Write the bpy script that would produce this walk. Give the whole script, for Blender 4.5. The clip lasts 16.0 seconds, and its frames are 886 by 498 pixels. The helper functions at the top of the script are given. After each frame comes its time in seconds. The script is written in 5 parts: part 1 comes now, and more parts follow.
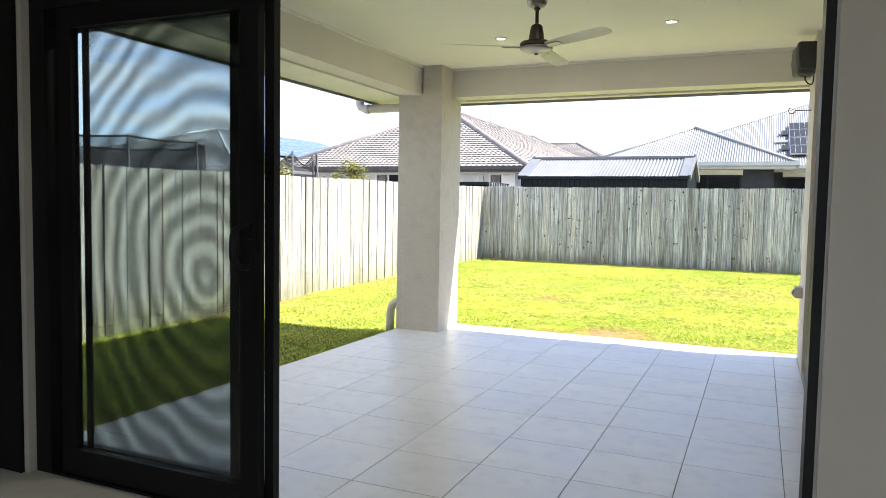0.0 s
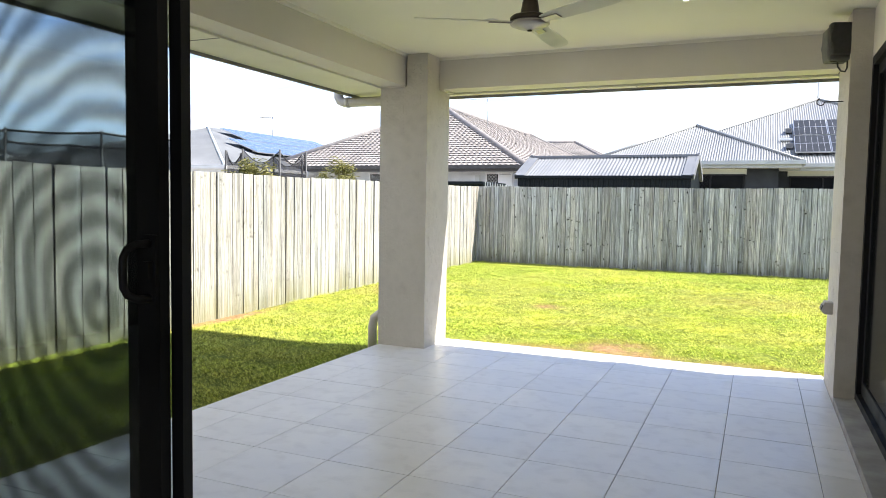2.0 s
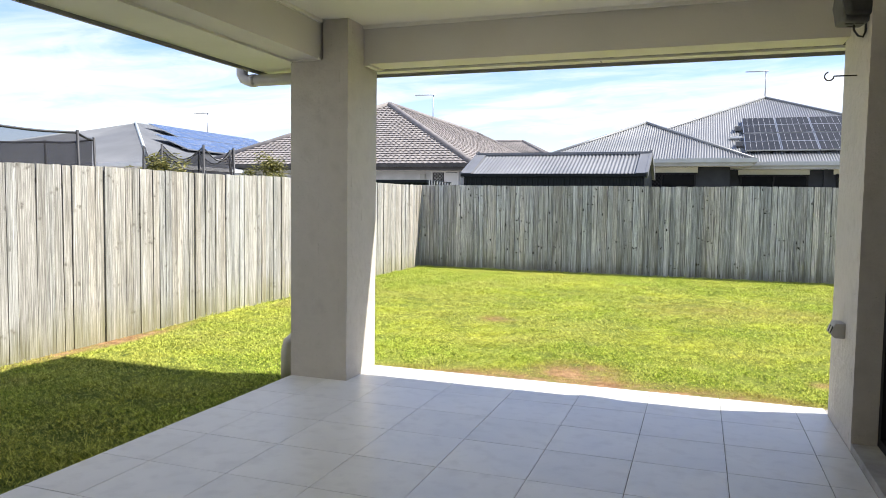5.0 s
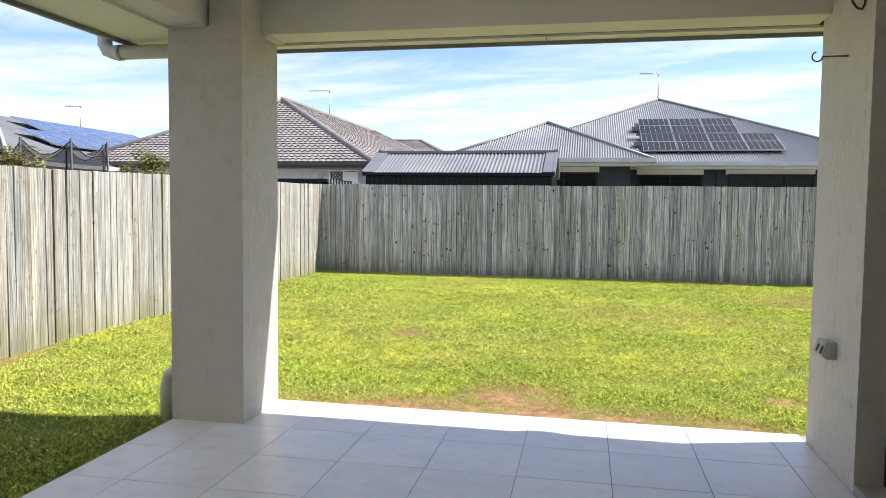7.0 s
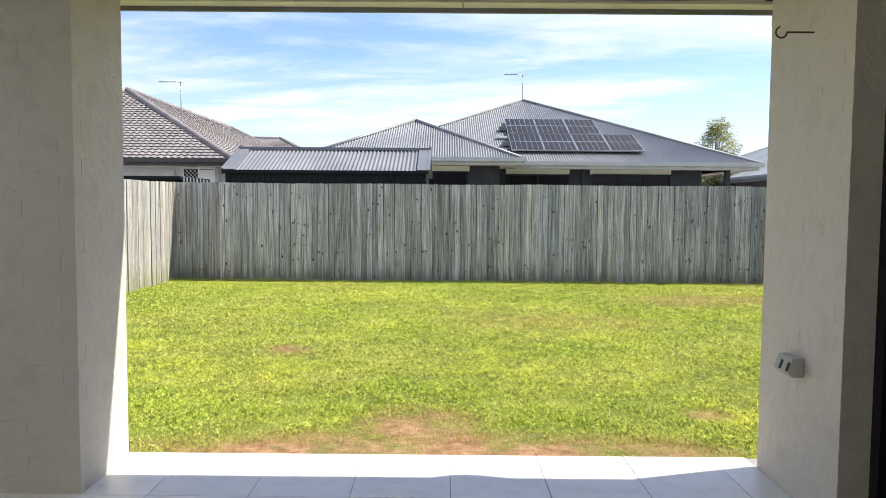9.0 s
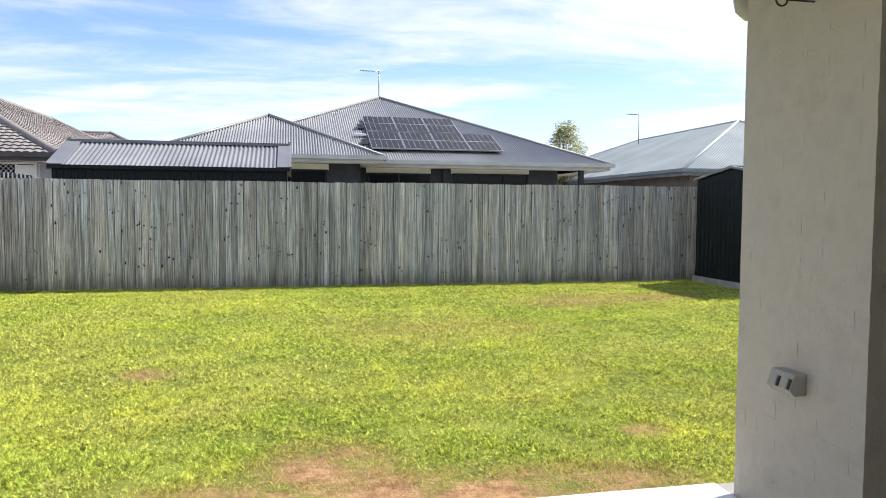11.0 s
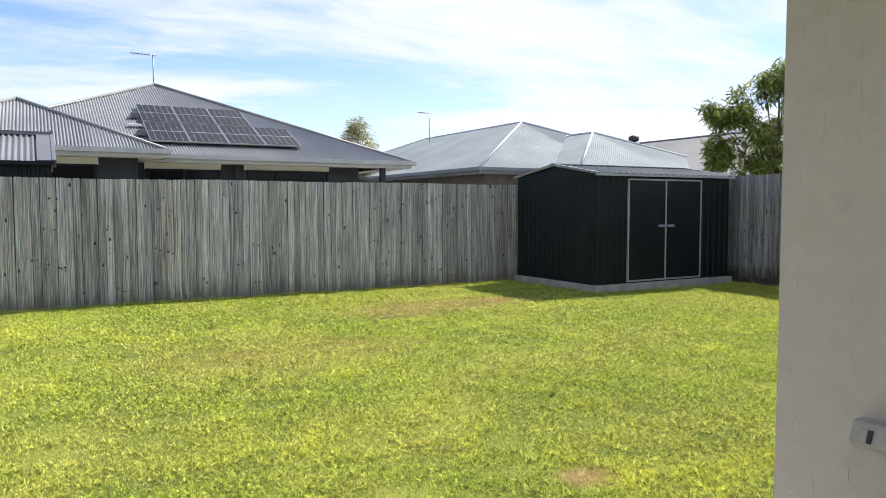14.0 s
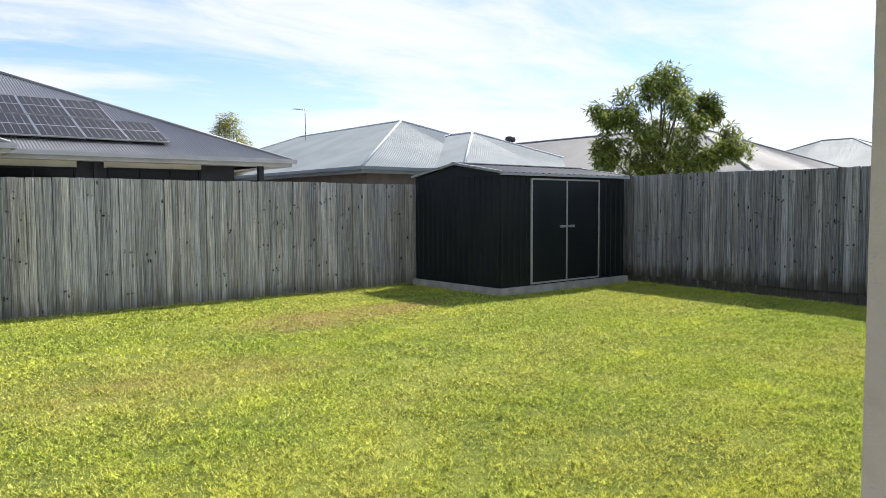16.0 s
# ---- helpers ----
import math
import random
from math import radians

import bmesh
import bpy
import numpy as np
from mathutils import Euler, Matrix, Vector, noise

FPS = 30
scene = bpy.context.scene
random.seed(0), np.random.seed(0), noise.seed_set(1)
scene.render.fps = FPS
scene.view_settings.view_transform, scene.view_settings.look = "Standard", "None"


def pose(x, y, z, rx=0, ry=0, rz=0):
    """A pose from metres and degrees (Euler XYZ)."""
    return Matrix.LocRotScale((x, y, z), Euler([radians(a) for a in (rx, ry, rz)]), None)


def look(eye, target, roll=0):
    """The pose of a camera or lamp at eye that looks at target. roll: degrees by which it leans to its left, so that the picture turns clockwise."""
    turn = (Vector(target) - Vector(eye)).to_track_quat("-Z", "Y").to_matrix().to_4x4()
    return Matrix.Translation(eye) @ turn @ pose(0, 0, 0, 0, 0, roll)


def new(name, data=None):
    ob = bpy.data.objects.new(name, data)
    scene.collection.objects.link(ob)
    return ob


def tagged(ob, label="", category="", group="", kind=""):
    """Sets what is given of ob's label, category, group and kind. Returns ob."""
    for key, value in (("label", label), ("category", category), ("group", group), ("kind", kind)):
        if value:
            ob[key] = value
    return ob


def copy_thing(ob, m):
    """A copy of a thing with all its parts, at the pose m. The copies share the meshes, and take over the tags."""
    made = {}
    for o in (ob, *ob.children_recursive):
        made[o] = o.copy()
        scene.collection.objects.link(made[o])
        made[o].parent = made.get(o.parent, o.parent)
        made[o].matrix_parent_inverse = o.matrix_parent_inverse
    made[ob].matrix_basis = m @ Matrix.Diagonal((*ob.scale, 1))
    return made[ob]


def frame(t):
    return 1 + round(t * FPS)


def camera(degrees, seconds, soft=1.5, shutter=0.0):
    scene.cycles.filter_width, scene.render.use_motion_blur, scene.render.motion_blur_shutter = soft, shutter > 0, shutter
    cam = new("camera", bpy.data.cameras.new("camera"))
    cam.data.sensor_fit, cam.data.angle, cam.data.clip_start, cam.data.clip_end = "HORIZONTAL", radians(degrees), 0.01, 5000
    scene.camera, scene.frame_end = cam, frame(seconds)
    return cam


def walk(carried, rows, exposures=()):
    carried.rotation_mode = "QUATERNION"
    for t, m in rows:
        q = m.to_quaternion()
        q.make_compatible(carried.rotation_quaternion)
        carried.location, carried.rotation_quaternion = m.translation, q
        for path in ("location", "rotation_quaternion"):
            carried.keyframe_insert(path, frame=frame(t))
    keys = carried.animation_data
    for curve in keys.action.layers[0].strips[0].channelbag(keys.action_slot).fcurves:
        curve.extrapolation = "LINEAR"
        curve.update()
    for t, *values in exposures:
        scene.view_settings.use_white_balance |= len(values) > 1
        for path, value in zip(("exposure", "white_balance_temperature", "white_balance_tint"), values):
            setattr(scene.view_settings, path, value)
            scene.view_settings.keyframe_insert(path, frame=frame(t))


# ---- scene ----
cam = camera(63.4, 16.0, soft=0.9)
METRES, EYE, TILT, LEAN, TURN = 6.6, 1.31, 0.0, 0.0, 23.8
ROWS = [
    (0.0, 0.0, 0.0, 0.0, 0.06, -3.64, -1.0),
    (0.5, 0.006, 0.0279, 0.0007, 0.08, -3.65, -1.04),
    (1.0, 0.011, 0.0552, 0.0026, 0.06, -3.67, -1.03),
    (1.5, 0.0148, 0.0814, 0.0027, 0.01, -3.68, -1.0),
    (2.0, 0.0169, 0.1059, 0.0056, -0.07, -3.71, -0.96),
    (2.5, 0.0219, 0.1339, 0.0056, -0.23, -3.74, -0.93),
    (3.0, 0.0275, 0.1632, 0.0068, -0.55, -3.74, -0.92),
    (5.5, 0.0432, 0.3165, 0.0049, -5.82, -3.61, -0.77),
    (6.0, 0.0408, 0.3521, 0.0049, -7.82, -3.59, -0.73),
    (6.5, 0.0361, 0.3853, 0.0042, -10.07, -3.58, -0.68),
    (7.0, 0.0308, 0.4193, 0.0062, -12.52, -3.54, -0.63),
    (7.5, 0.0295, 0.4511, 0.007, -15.15, -3.52, -0.57),
    (8.0, 0.0291, 0.4792, 0.0053, -17.62, -3.49, -0.54),
    (8.5, 0.0297, 0.513, 0.0041, -20.53, -3.46, -0.48),
    (9.0, 0.0288, 0.5453, 0.0047, -23.58, -3.43, -0.44),
    (11.5, 0.0243, 0.7055, 0.0006, -38.82, -3.3, -0.22),
    (12.0, 0.0255, 0.7381, 0.0018, -41.89, -3.31, -0.13),
    (12.5, 0.0309, 0.771, 0.0026, -44.88, -3.31, -0.09),
    (13.0, 0.04, 0.8033, 0.003, -47.76, -3.35, -0.04),
    (13.5, 0.0518, 0.8363, 0.0043, -50.56, -3.4, 0.04),
    (14.0, 0.0608, 0.8676, 0.005, -53.31, -3.43, 0.12),
    (14.5, 0.0707, 0.8949, 0.0049, -55.69, -3.44, 0.15),
    (15.0, 0.083, 0.9239, 0.0048, -58.34, -3.45, 0.19),
    (15.5, 0.0968, 0.9518, 0.0054, -60.95, -3.44, 0.26),
    (16.0, 0.1092, 0.9799, 0.0073, -63.62, -3.48, 0.29),
]
EXPOSURES = [(0.0, 1.88, 6550, 8), (1.5, 1.72, 6550, 8), (3.0, 1.43, 6500, 9), (5.5, 1.06, 6500, 10), (9.0, 1.0, 6550, 10), (16.0, 0.80, 6600, 10)]
walk(cam, [(t, pose(0, 0, EYE, TILT, LEAN, TURN) @ pose(METRES * x, METRES * y, METRES * z, 90 + pitch, roll, yaw)) for t, x, y, z, yaw, pitch, roll in ROWS], EXPOSURES)

# ---- world and sun ----
SUN_AZ, SUN_EL = 74.5, 52.0
toward_sun = Vector((math.sin(radians(SUN_AZ)) * math.cos(radians(SUN_EL)), math.cos(radians(SUN_AZ)) * math.cos(radians(SUN_EL)), math.sin(radians(SUN_EL))))
sun = new("sun", bpy.data.lights.new("sun", "SUN"))
sun.matrix_world = look(toward_sun * 50, (0, 0, 0))
sun.data.energy, sun.data.angle, sun.data.color = 4.7, radians(0.6), (1.0, 0.95, 0.87)


DOWNLIGHTS = ((-2.03, 5.72), (-0.66, 5.62), (-2.0, 3.0), (-0.66, 3.0))
for dx, dy in DOWNLIGHTS:
    lamp = new("downlight_lamp", bpy.data.lights.new("downlight_lamp", "AREA"))
    lamp.matrix_world = look((dx, dy, 2.672), (dx, dy + 0.001, 0))
    lamp.data.shape, lamp.data.size = "DISK", 0.07
    lamp.data.energy, lamp.data.color = 1.3, (1.0, 0.90, 0.74)


def build_world():
    w = bpy.data.worlds.new("sky")
    scene.world = w
    w.use_nodes = True
    nt = w.node_tree
    nt.nodes.clear()
    N, L = nt.nodes.new, nt.links.new
    out, bg = N("ShaderNodeOutputWorld"), N("ShaderNodeBackground")
    sky = N("ShaderNodeTexSky")
    sky.sky_type, sky.sun_disc = "NISHITA", False
    sky.sun_elevation, sky.sun_rotation = radians(SUN_EL), radians(SUN_AZ)
    sky.air_density, sky.dust_density, sky.ozone_density = 1.0, 0.2, 3.0
    co = N("ShaderNodeTexCoord")
    sep = N("ShaderNodeSeparateXYZ")
    L(co.outputs["Generated"], sep.inputs[0])
    # flat cloud layer: direction divided by its height
    hz = N("ShaderNodeMath"); hz.operation = "MAXIMUM"; hz.inputs[1].default_value = 0.0
    L(sep.outputs["Z"], hz.inputs[0])
    ad = N("ShaderNodeMath"); ad.operation = "ADD"; ad.inputs[1].default_value = 0.09
    L(hz.outputs[0], ad.inputs[0])
    dx = N("ShaderNodeMath"); dx.operation = "DIVIDE"
    dy = N("ShaderNodeMath"); dy.operation = "DIVIDE"
    L(sep.outputs["X"], dx.inputs[0]); L(ad.outputs[0], dx.inputs[1])
    L(sep.outputs["Y"], dy.inputs[0]); L(ad.outputs[0], dy.inputs[1])
    cmb = N("ShaderNodeCombineXYZ")
    L(dx.outputs[0], cmb.inputs[0]); L(dy.outputs[0], cmb.inputs[1])
    mp = N("ShaderNodeMapping")
    mp.inputs["Rotation"].default_value = (0, 0, radians(35)); mp.inputs["Scale"].default_value = (0.55, 1.0, 1)
    mp.inputs["Location"].default_value = (3.1, 1.4, 0)
    L(cmb.outputs[0], mp.inputs[0])
    n1 = N("ShaderNodeTexNoise"); n1.inputs["Scale"].default_value = 0.55; n1.inputs["Detail"].default_value = 9; n1.inputs["Roughness"].default_value = 0.55; n1.inputs["Distortion"].default_value = 0.6
    L(mp.outputs[0], n1.inputs["Vector"])
    r1 = N("ShaderNodeMapRange"); r1.inputs["From Min"].default_value = 0.37; r1.inputs["From Max"].default_value = 0.64; r1.interpolation_type = "SMOOTHSTEP"
    n2 = N("ShaderNodeTexNoise"); n2.inputs["Scale"].default_value = 2.6; n2.inputs["Detail"].default_value = 8; n2.inputs["Roughness"].default_value = 0.62; n2.inputs["Distortion"].default_value = 1.0
    L(mp.outputs[0], n2.inputs["Vector"])
    ma = N("ShaderNodeMath"); ma.operation = "MULTIPLY_ADD"; ma.inputs[1].default_value = 0.30
    sb = N("ShaderNodeMath"); sb.operation = "SUBTRACT"; sb.inputs[1].default_value = 0.15
    L(n2.outputs["Fac"], ma.inputs[0]); L(n1.outputs["Fac"], ma.inputs[2]); L(ma.outputs[0], sb.inputs[0])
    L(sb.outputs[0], r1.inputs["Value"])
    # haze that thickens towards the horizon
    hz2 = N("ShaderNodeMapRange"); hz2.inputs["From Min"].default_value = 0.0; hz2.inputs["From Max"].default_value = 0.2
    hz2.inputs["To Min"].default_value = 0.6; hz2.inputs["To Max"].default_value = 0.0
    L(sep.outputs["Z"], hz2.inputs["Value"])
    mx = N("ShaderNodeMath"); mx.operation = "MAXIMUM"
    L(r1.outputs[0], mx.inputs[0]); L(hz2.outputs[0], mx.inputs[1])
    mix = N("ShaderNodeMix"); mix.data_type = "RGBA"
    L(mx.outputs[0], mix.inputs["Factor"])
    deep = N("ShaderNodeMix"); deep.data_type = "RGBA"; deep.blend_type = "MULTIPLY"; deep.inputs["Factor"].default_value = 1.0
    deep.inputs[7].default_value = (0.65, 0.665, 0.84, 1)
    L(sky.outputs[0], deep.inputs[6]); L(deep.outputs[2], mix.inputs[6])
    mix.inputs[7].default_value = (3.9, 4.08, 4.45, 1)
    L(mix.outputs[2], bg.inputs["Color"])
    bg.inputs["Strength"].default_value = 0.145
    L(bg.outputs[0], out.inputs[0])


build_world()


# ---- materials ----
def material(name, color, rough=0.6, metal=0.0, spec=0.5):
    m = bpy.data.materials.new(name)
    m.use_nodes = True
    b = m.node_tree.nodes["Principled BSDF"]
    b.inputs["Base Color"].default_value = (*color, 1)
    b.inputs["Roughness"].default_value = rough
    b.inputs["Metallic"].default_value = metal
    b.inputs["Specular IOR Level"].default_value = spec
    return m


def vary(m, c1, c2, scale=5.0, detail=5.0, stretch=(1, 1, 1), coords="Object", lo=0.35, hi=0.65, bump=0.0, bump_scale=None, per_object=0.0, rough=None, second=None):
    """Mottles a material between two colours, with relief and a shift of brightness from piece to piece."""
    nt = m.node_tree
    N, L = nt.nodes.new, nt.links.new
    b = nt.nodes["Principled BSDF"]
    tc, mp = N("ShaderNodeTexCoord"), N("ShaderNodeMapping")
    mp.inputs["Scale"].default_value = stretch
    if coords == "World":
        ge = N("ShaderNodeNewGeometry")
        L(ge.outputs["Position"], mp.inputs[0])
    else:
        L(tc.outputs[coords], mp.inputs[0])
    src = mp.outputs[0]
    oi = N("ShaderNodeObjectInfo")
    if per_object:
        sc = N("ShaderNodeVectorMath"); sc.operation = "SCALE"; sc.inputs["Scale"].default_value = 37.0
        cx = N("ShaderNodeCombineXYZ")
        L(oi.outputs["Random"], cx.inputs[0]); L(oi.outputs["Random"], cx.inputs[1])
        L(cx.outputs[0], sc.inputs[0])
        av = N("ShaderNodeVectorMath"); av.operation = "ADD"
        L(src, av.inputs[0]); L(sc.outputs[0], av.inputs[1])
        src = av.outputs[0]
    n = N("ShaderNodeTexNoise")
    n.inputs["Scale"].default_value, n.inputs["Detail"].default_value = scale, detail
    L(src, n.inputs["Vector"])
    mr = N("ShaderNodeMapRange"); mr.inputs["From Min"].default_value, mr.inputs["From Max"].default_value = lo, hi
    L(n.outputs["Fac"], mr.inputs["Value"])
    mix = N("ShaderNodeMix"); mix.data_type = "RGBA"
    mix.inputs[6].default_value, mix.inputs[7].default_value = (*c1, 1), (*c2, 1)
    L(mr.outputs[0], mix.inputs["Factor"])
    col = mix.outputs[2]
    if second:
        c3, scale3, lo3, hi3, amount = second
        n3 = N("ShaderNodeTexNoise"); n3.inputs["Scale"].default_value = scale3; n3.inputs["Detail"].default_value = 4
        L(src, n3.inputs["Vector"])
        m3 = N("ShaderNodeMapRange"); m3.inputs["From Min"].default_value, m3.inputs["From Max"].default_value, m3.inputs["To Max"].default_value = lo3, hi3, amount
        L(n3.outputs["Fac"], m3.inputs["Value"])
        mx3 = N("ShaderNodeMix"); mx3.data_type = "RGBA"
        mx3.inputs[7].default_value = (*c3, 1)
        L(col, mx3.inputs[6]); L(m3.outputs[0], mx3.inputs["Factor"])
        col = mx3.outputs[2]
    if per_object:
        pr = N("ShaderNodeMapRange"); pr.inputs["To Min"].default_value, pr.inputs["To Max"].default_value = 1 - per_object, 1 + per_object
        L(oi.outputs["Random"], pr.inputs["Value"])
        hs = N("ShaderNodeHueSaturation")
        L(pr.outputs[0], hs.inputs["Value"]); L(col, hs.inputs["Color"])
        col = hs.outputs[0]
    L(col, b.inputs["Base Color"])
    if rough:
        rr = N("ShaderNodeMapRange"); rr.inputs["To Min"].default_value, rr.inputs["To Max"].default_value = rough
        L(mr.outputs[0], rr.inputs["Value"]); L(rr.outputs[0], b.inputs["Roughness"])
    if bump:
        bn = N("ShaderNodeTexNoise"); bn.inputs["Scale"].default_value = bump_scale or scale * 3; bn.inputs["Detail"].default_value = 6
        L(src, bn.inputs["Vector"])
        bp = N("ShaderNodeBump"); bp.inputs["Strength"].default_value = bump; bp.inputs["Distance"].default_value = 0.01
        L(bn.outputs["Fac"], bp.inputs["Height"]); L(bp.outputs[0], b.inputs["Normal"])
    return m


M = {}
M["tile"] = vary(material("patio_tile", (0.5, 0.5, 0.5), 0.4), (0.70, 0.69, 0.655), (0.77, 0.76, 0.725), 2.5, 5, coords="World", bump=0.06, bump_scale=60, per_object=0.03, rough=(0.28, 0.42), second=((0.56, 0.545, 0.515), 9, 0.5, 0.75, 0.5))
M["grout"] = vary(material("grout", (0.25, 0.24, 0.23), 0.9), (0.22, 0.21, 0.20), (0.32, 0.30, 0.28), 8)
M["brick"] = vary(material("painted_brick", (0.6, 0.57, 0.52), 0.85), (0.545, 0.51, 0.455), (0.60, 0.56, 0.50), 6, 6, coords="World", bump=1.0, bump_scale=24, second=((0.40, 0.37, 0.325), 6, 0.50, 0.72, 0.5))
M["mortar"] = vary(material("painted_mortar", (0.5, 0.48, 0.44), 0.9), (0.535, 0.50, 0.445), (0.59, 0.55, 0.49), 12, 5, coords="World", bump=0.5, bump_scale=60)
M["beam"] = vary(material("painted_beam", (0.55, 0.52, 0.47), 0.7), (0.66, 0.625, 0.56), (0.70, 0.665, 0.60), 2.0, 4, coords="World", bump=0.08, bump_scale=60)
M["ceiling"] = vary(material("ceiling_paint", (0.78, 0.77, 0.70), 0.75), (0.84, 0.82, 0.71), (0.87, 0.85, 0.74), 1.2, 4, coords="World", bump=0.05, bump_scale=80)
M["soffit"] = vary(material("soffit_paint", (0.78, 0.76, 0.66), 0.7), (0.74, 0.72, 0.62), (0.80, 0.78, 0.68), 2, 4, coords="World")
M["gutter"] = vary(material("gutter_paint", (0.22, 0.21, 0.20), 0.5), (0.19, 0.185, 0.18), (0.25, 0.24, 0.23), 3, 4)
M["pipe"] = vary(material("downpipe_paint", (0.55, 0.52, 0.47), 0.5), (0.52, 0.49, 0.44), (0.60, 0.57, 0.52), 6, 4)
M["black_frame"] = vary(material("black_powder_coat", (0.012, 0.012, 0.013), 0.5, spec=0.25), (0.006, 0.006, 0.007), (0.011, 0.011, 0.012), 4, 4, rough=(0.45, 0.6))
M["interior"] = vary(material("interior_paint", (0.64, 0.60, 0.54), 0.7), (0.60, 0.56, 0.50), (0.66, 0.62, 0.56), 1.5, 4, coords="World", bump=0.05, bump_scale=90)
def paling_material(name="weathered_paling", tone=(1.0, 1.0, 1.0), knots=0.85, spread=0.27, stain=0.6, low=(0.17, 0.165, 0.155), algae=0.35):
    m = material(name, (0.4, 0.38, 0.35), 0.85, spec=0.2)
    nt = m.node_tree
    N, L = nt.nodes.new, nt.links.new
    b = nt.nodes["Principled BSDF"]
    tc, oi = N("ShaderNodeTexCoord"), N("ShaderNodeObjectInfo")
    off = N("ShaderNodeVectorMath"); off.operation = "MULTIPLY_ADD"
    off.inputs[1].default_value = (1, 1, 1)
    cx = N("ShaderNodeCombineXYZ")
    k = N("ShaderNodeMath"); k.operation = "MULTIPLY"; k.inputs[1].default_value = 91.0
    L(oi.outputs["Random"], k.inputs[0])
    for i in range(3):
        L(k.outputs[0], cx.inputs[i])
    L(tc.outputs["Object"], off.inputs[0]); L(cx.outputs[0], off.inputs[2])

    def noise_at(stretch, scale, detail):
        mp, n = N("ShaderNodeMapping"), N("ShaderNodeTexNoise")
        mp.inputs["Scale"].default_value = stretch
        n.inputs["Scale"].default_value, n.inputs["Detail"].default_value = scale, detail
        L(off.outputs[0], mp.inputs[0]); L(mp.outputs[0], n.inputs["Vector"])
        return n.outputs["Fac"]

    def ramp(src, lo, hi, a=0.0, c=1.0):
        r = N("ShaderNodeMapRange")
        for key, v in (("From Min", lo), ("From Max", hi), ("To Min", a), ("To Max", c)):
            r.inputs[key].default_value = v
        L(src, r.inputs["Value"])
        return r.outputs[0]

    def mixed(fac, c1, c2):
        x = N("ShaderNodeMix"); x.data_type = "RGBA"
        for sock, c in ((6, c1), (7, c2)):
            if isinstance(c, tuple):
                x.inputs[sock].default_value = (*c, 1)
            else:
                L(c, x.inputs[sock])
        L(fac, x.inputs["Factor"])
        return x.outputs[2]

    streak = noise_at((58, 58, 0.7), 2.2, 8)
    crack = noise_at((190, 190, 2.2), 1.0, 5)
    broad = noise_at((7, 7, 0.5), 1.6, 4)
    grain = noise_at((150, 150, 9), 1.0, 4)
    col = mixed(ramp(streak, 0.34, 0.66), low, (0.78, 0.76, 0.73))
    col = mixed(ramp(grain, 0.40, 0.68, 0, 0.5), col, (0.22, 0.21, 0.195))
    col = mixed(ramp(crack, 0.53, 0.66, 0, 0.8), col, (0.11, 0.10, 0.09))
    col = mixed(ramp(broad, 0.5, 0.72, 0, 0.45), col, (0.20, 0.185, 0.16))
    col = mixed(ramp(broad, 0.46, 0.3, 0, 0.35), col, (0.72, 0.70, 0.66))
    # a shift of tone from board to board, bluish to brownish
    hue = N("ShaderNodeMath"); hue.operation = "MULTIPLY"; hue.inputs[1].default_value = 17.0
    fr = N("ShaderNodeMath"); fr.operation = "FRACT"
    L(oi.outputs["Random"], hue.inputs[0]); L(hue.outputs[0], fr.inputs[0])
    tint = N("ShaderNodeMix"); tint.data_type = "RGBA"; tint.blend_type = "MULTIPLY"; tint.inputs["Factor"].default_value = 1.0
    L(mixed(fr.outputs[0], (0.95, 0.99, 1.03), (1.03, 1.0, 0.96)), tint.inputs[7]); L(col, tint.inputs[6])
    col = tint.outputs[2]
    # knots: small dark eyes in level rows that run on from board to board
    ge, sw, cw = N("ShaderNodeNewGeometry"), N("ShaderNodeSeparateXYZ"), N("ShaderNodeCombineXYZ")
    along = N("ShaderNodeMath"); along.operation = "ADD"
    L(ge.outputs["Position"], sw.inputs[0])
    L(sw.outputs["X"], along.inputs[0]); L(sw.outputs["Y"], along.inputs[1])
    L(along.outputs[0], cw.inputs[0]); L(sw.outputs["Z"], cw.inputs[2])
    wn, wa = N("ShaderNodeTexNoise"), N("ShaderNodeVectorMath")
    wn.inputs["Scale"].default_value = 30.0
    wa.operation = "MULTIPLY_ADD"; wa.inputs[1].default_value = (0.03, 0.03, 0.03)
    L(cw.outputs[0], wn.inputs["Vector"]); L(wn.outputs["Color"], wa.inputs[0]); L(cw.outputs[0], wa.inputs[2])

    def cells(scale):
        mp, vo = N("ShaderNodeMapping"), N("ShaderNodeTexVoronoi")
        mp.inputs["Scale"].default_value = scale
        vo.inputs["Scale"].default_value = 1.0
        L(wa.outputs[0], mp.inputs[0]); L(mp.outputs[0], vo.inputs["Vector"])
        return vo.outputs["Distance"]

    whorl = ramp(cells((2.3, 1, 5.2)), 0.30, 0.20)
    eyes = cells((17, 1, 17))

    def both(p, q):
        mu = N("ShaderNodeMath"); mu.operation = "MULTIPLY"
        L(p, mu.inputs[0]); L(q, mu.inputs[1])
        return mu.outputs[0]

    col = mixed(both(whorl, ramp(eyes, 0.50, 0.30, 0, 0.45)), col, (0.22, 0.205, 0.18))
    col = mixed(both(whorl, ramp(eyes, 0.27, 0.17, 0, knots)), col, (0.02, 0.016, 0.013))
    stray = ramp(cells((8, 1, 3.1)), 0.11, 0.07, 0, knots)
    col = mixed(stray, col, (0.03, 0.025, 0.02))
    # algae and soil creep up from the foot of each paling
    sp = N("ShaderNodeSeparateXYZ")
    L(tc.outputs["Object"], sp.inputs[0])
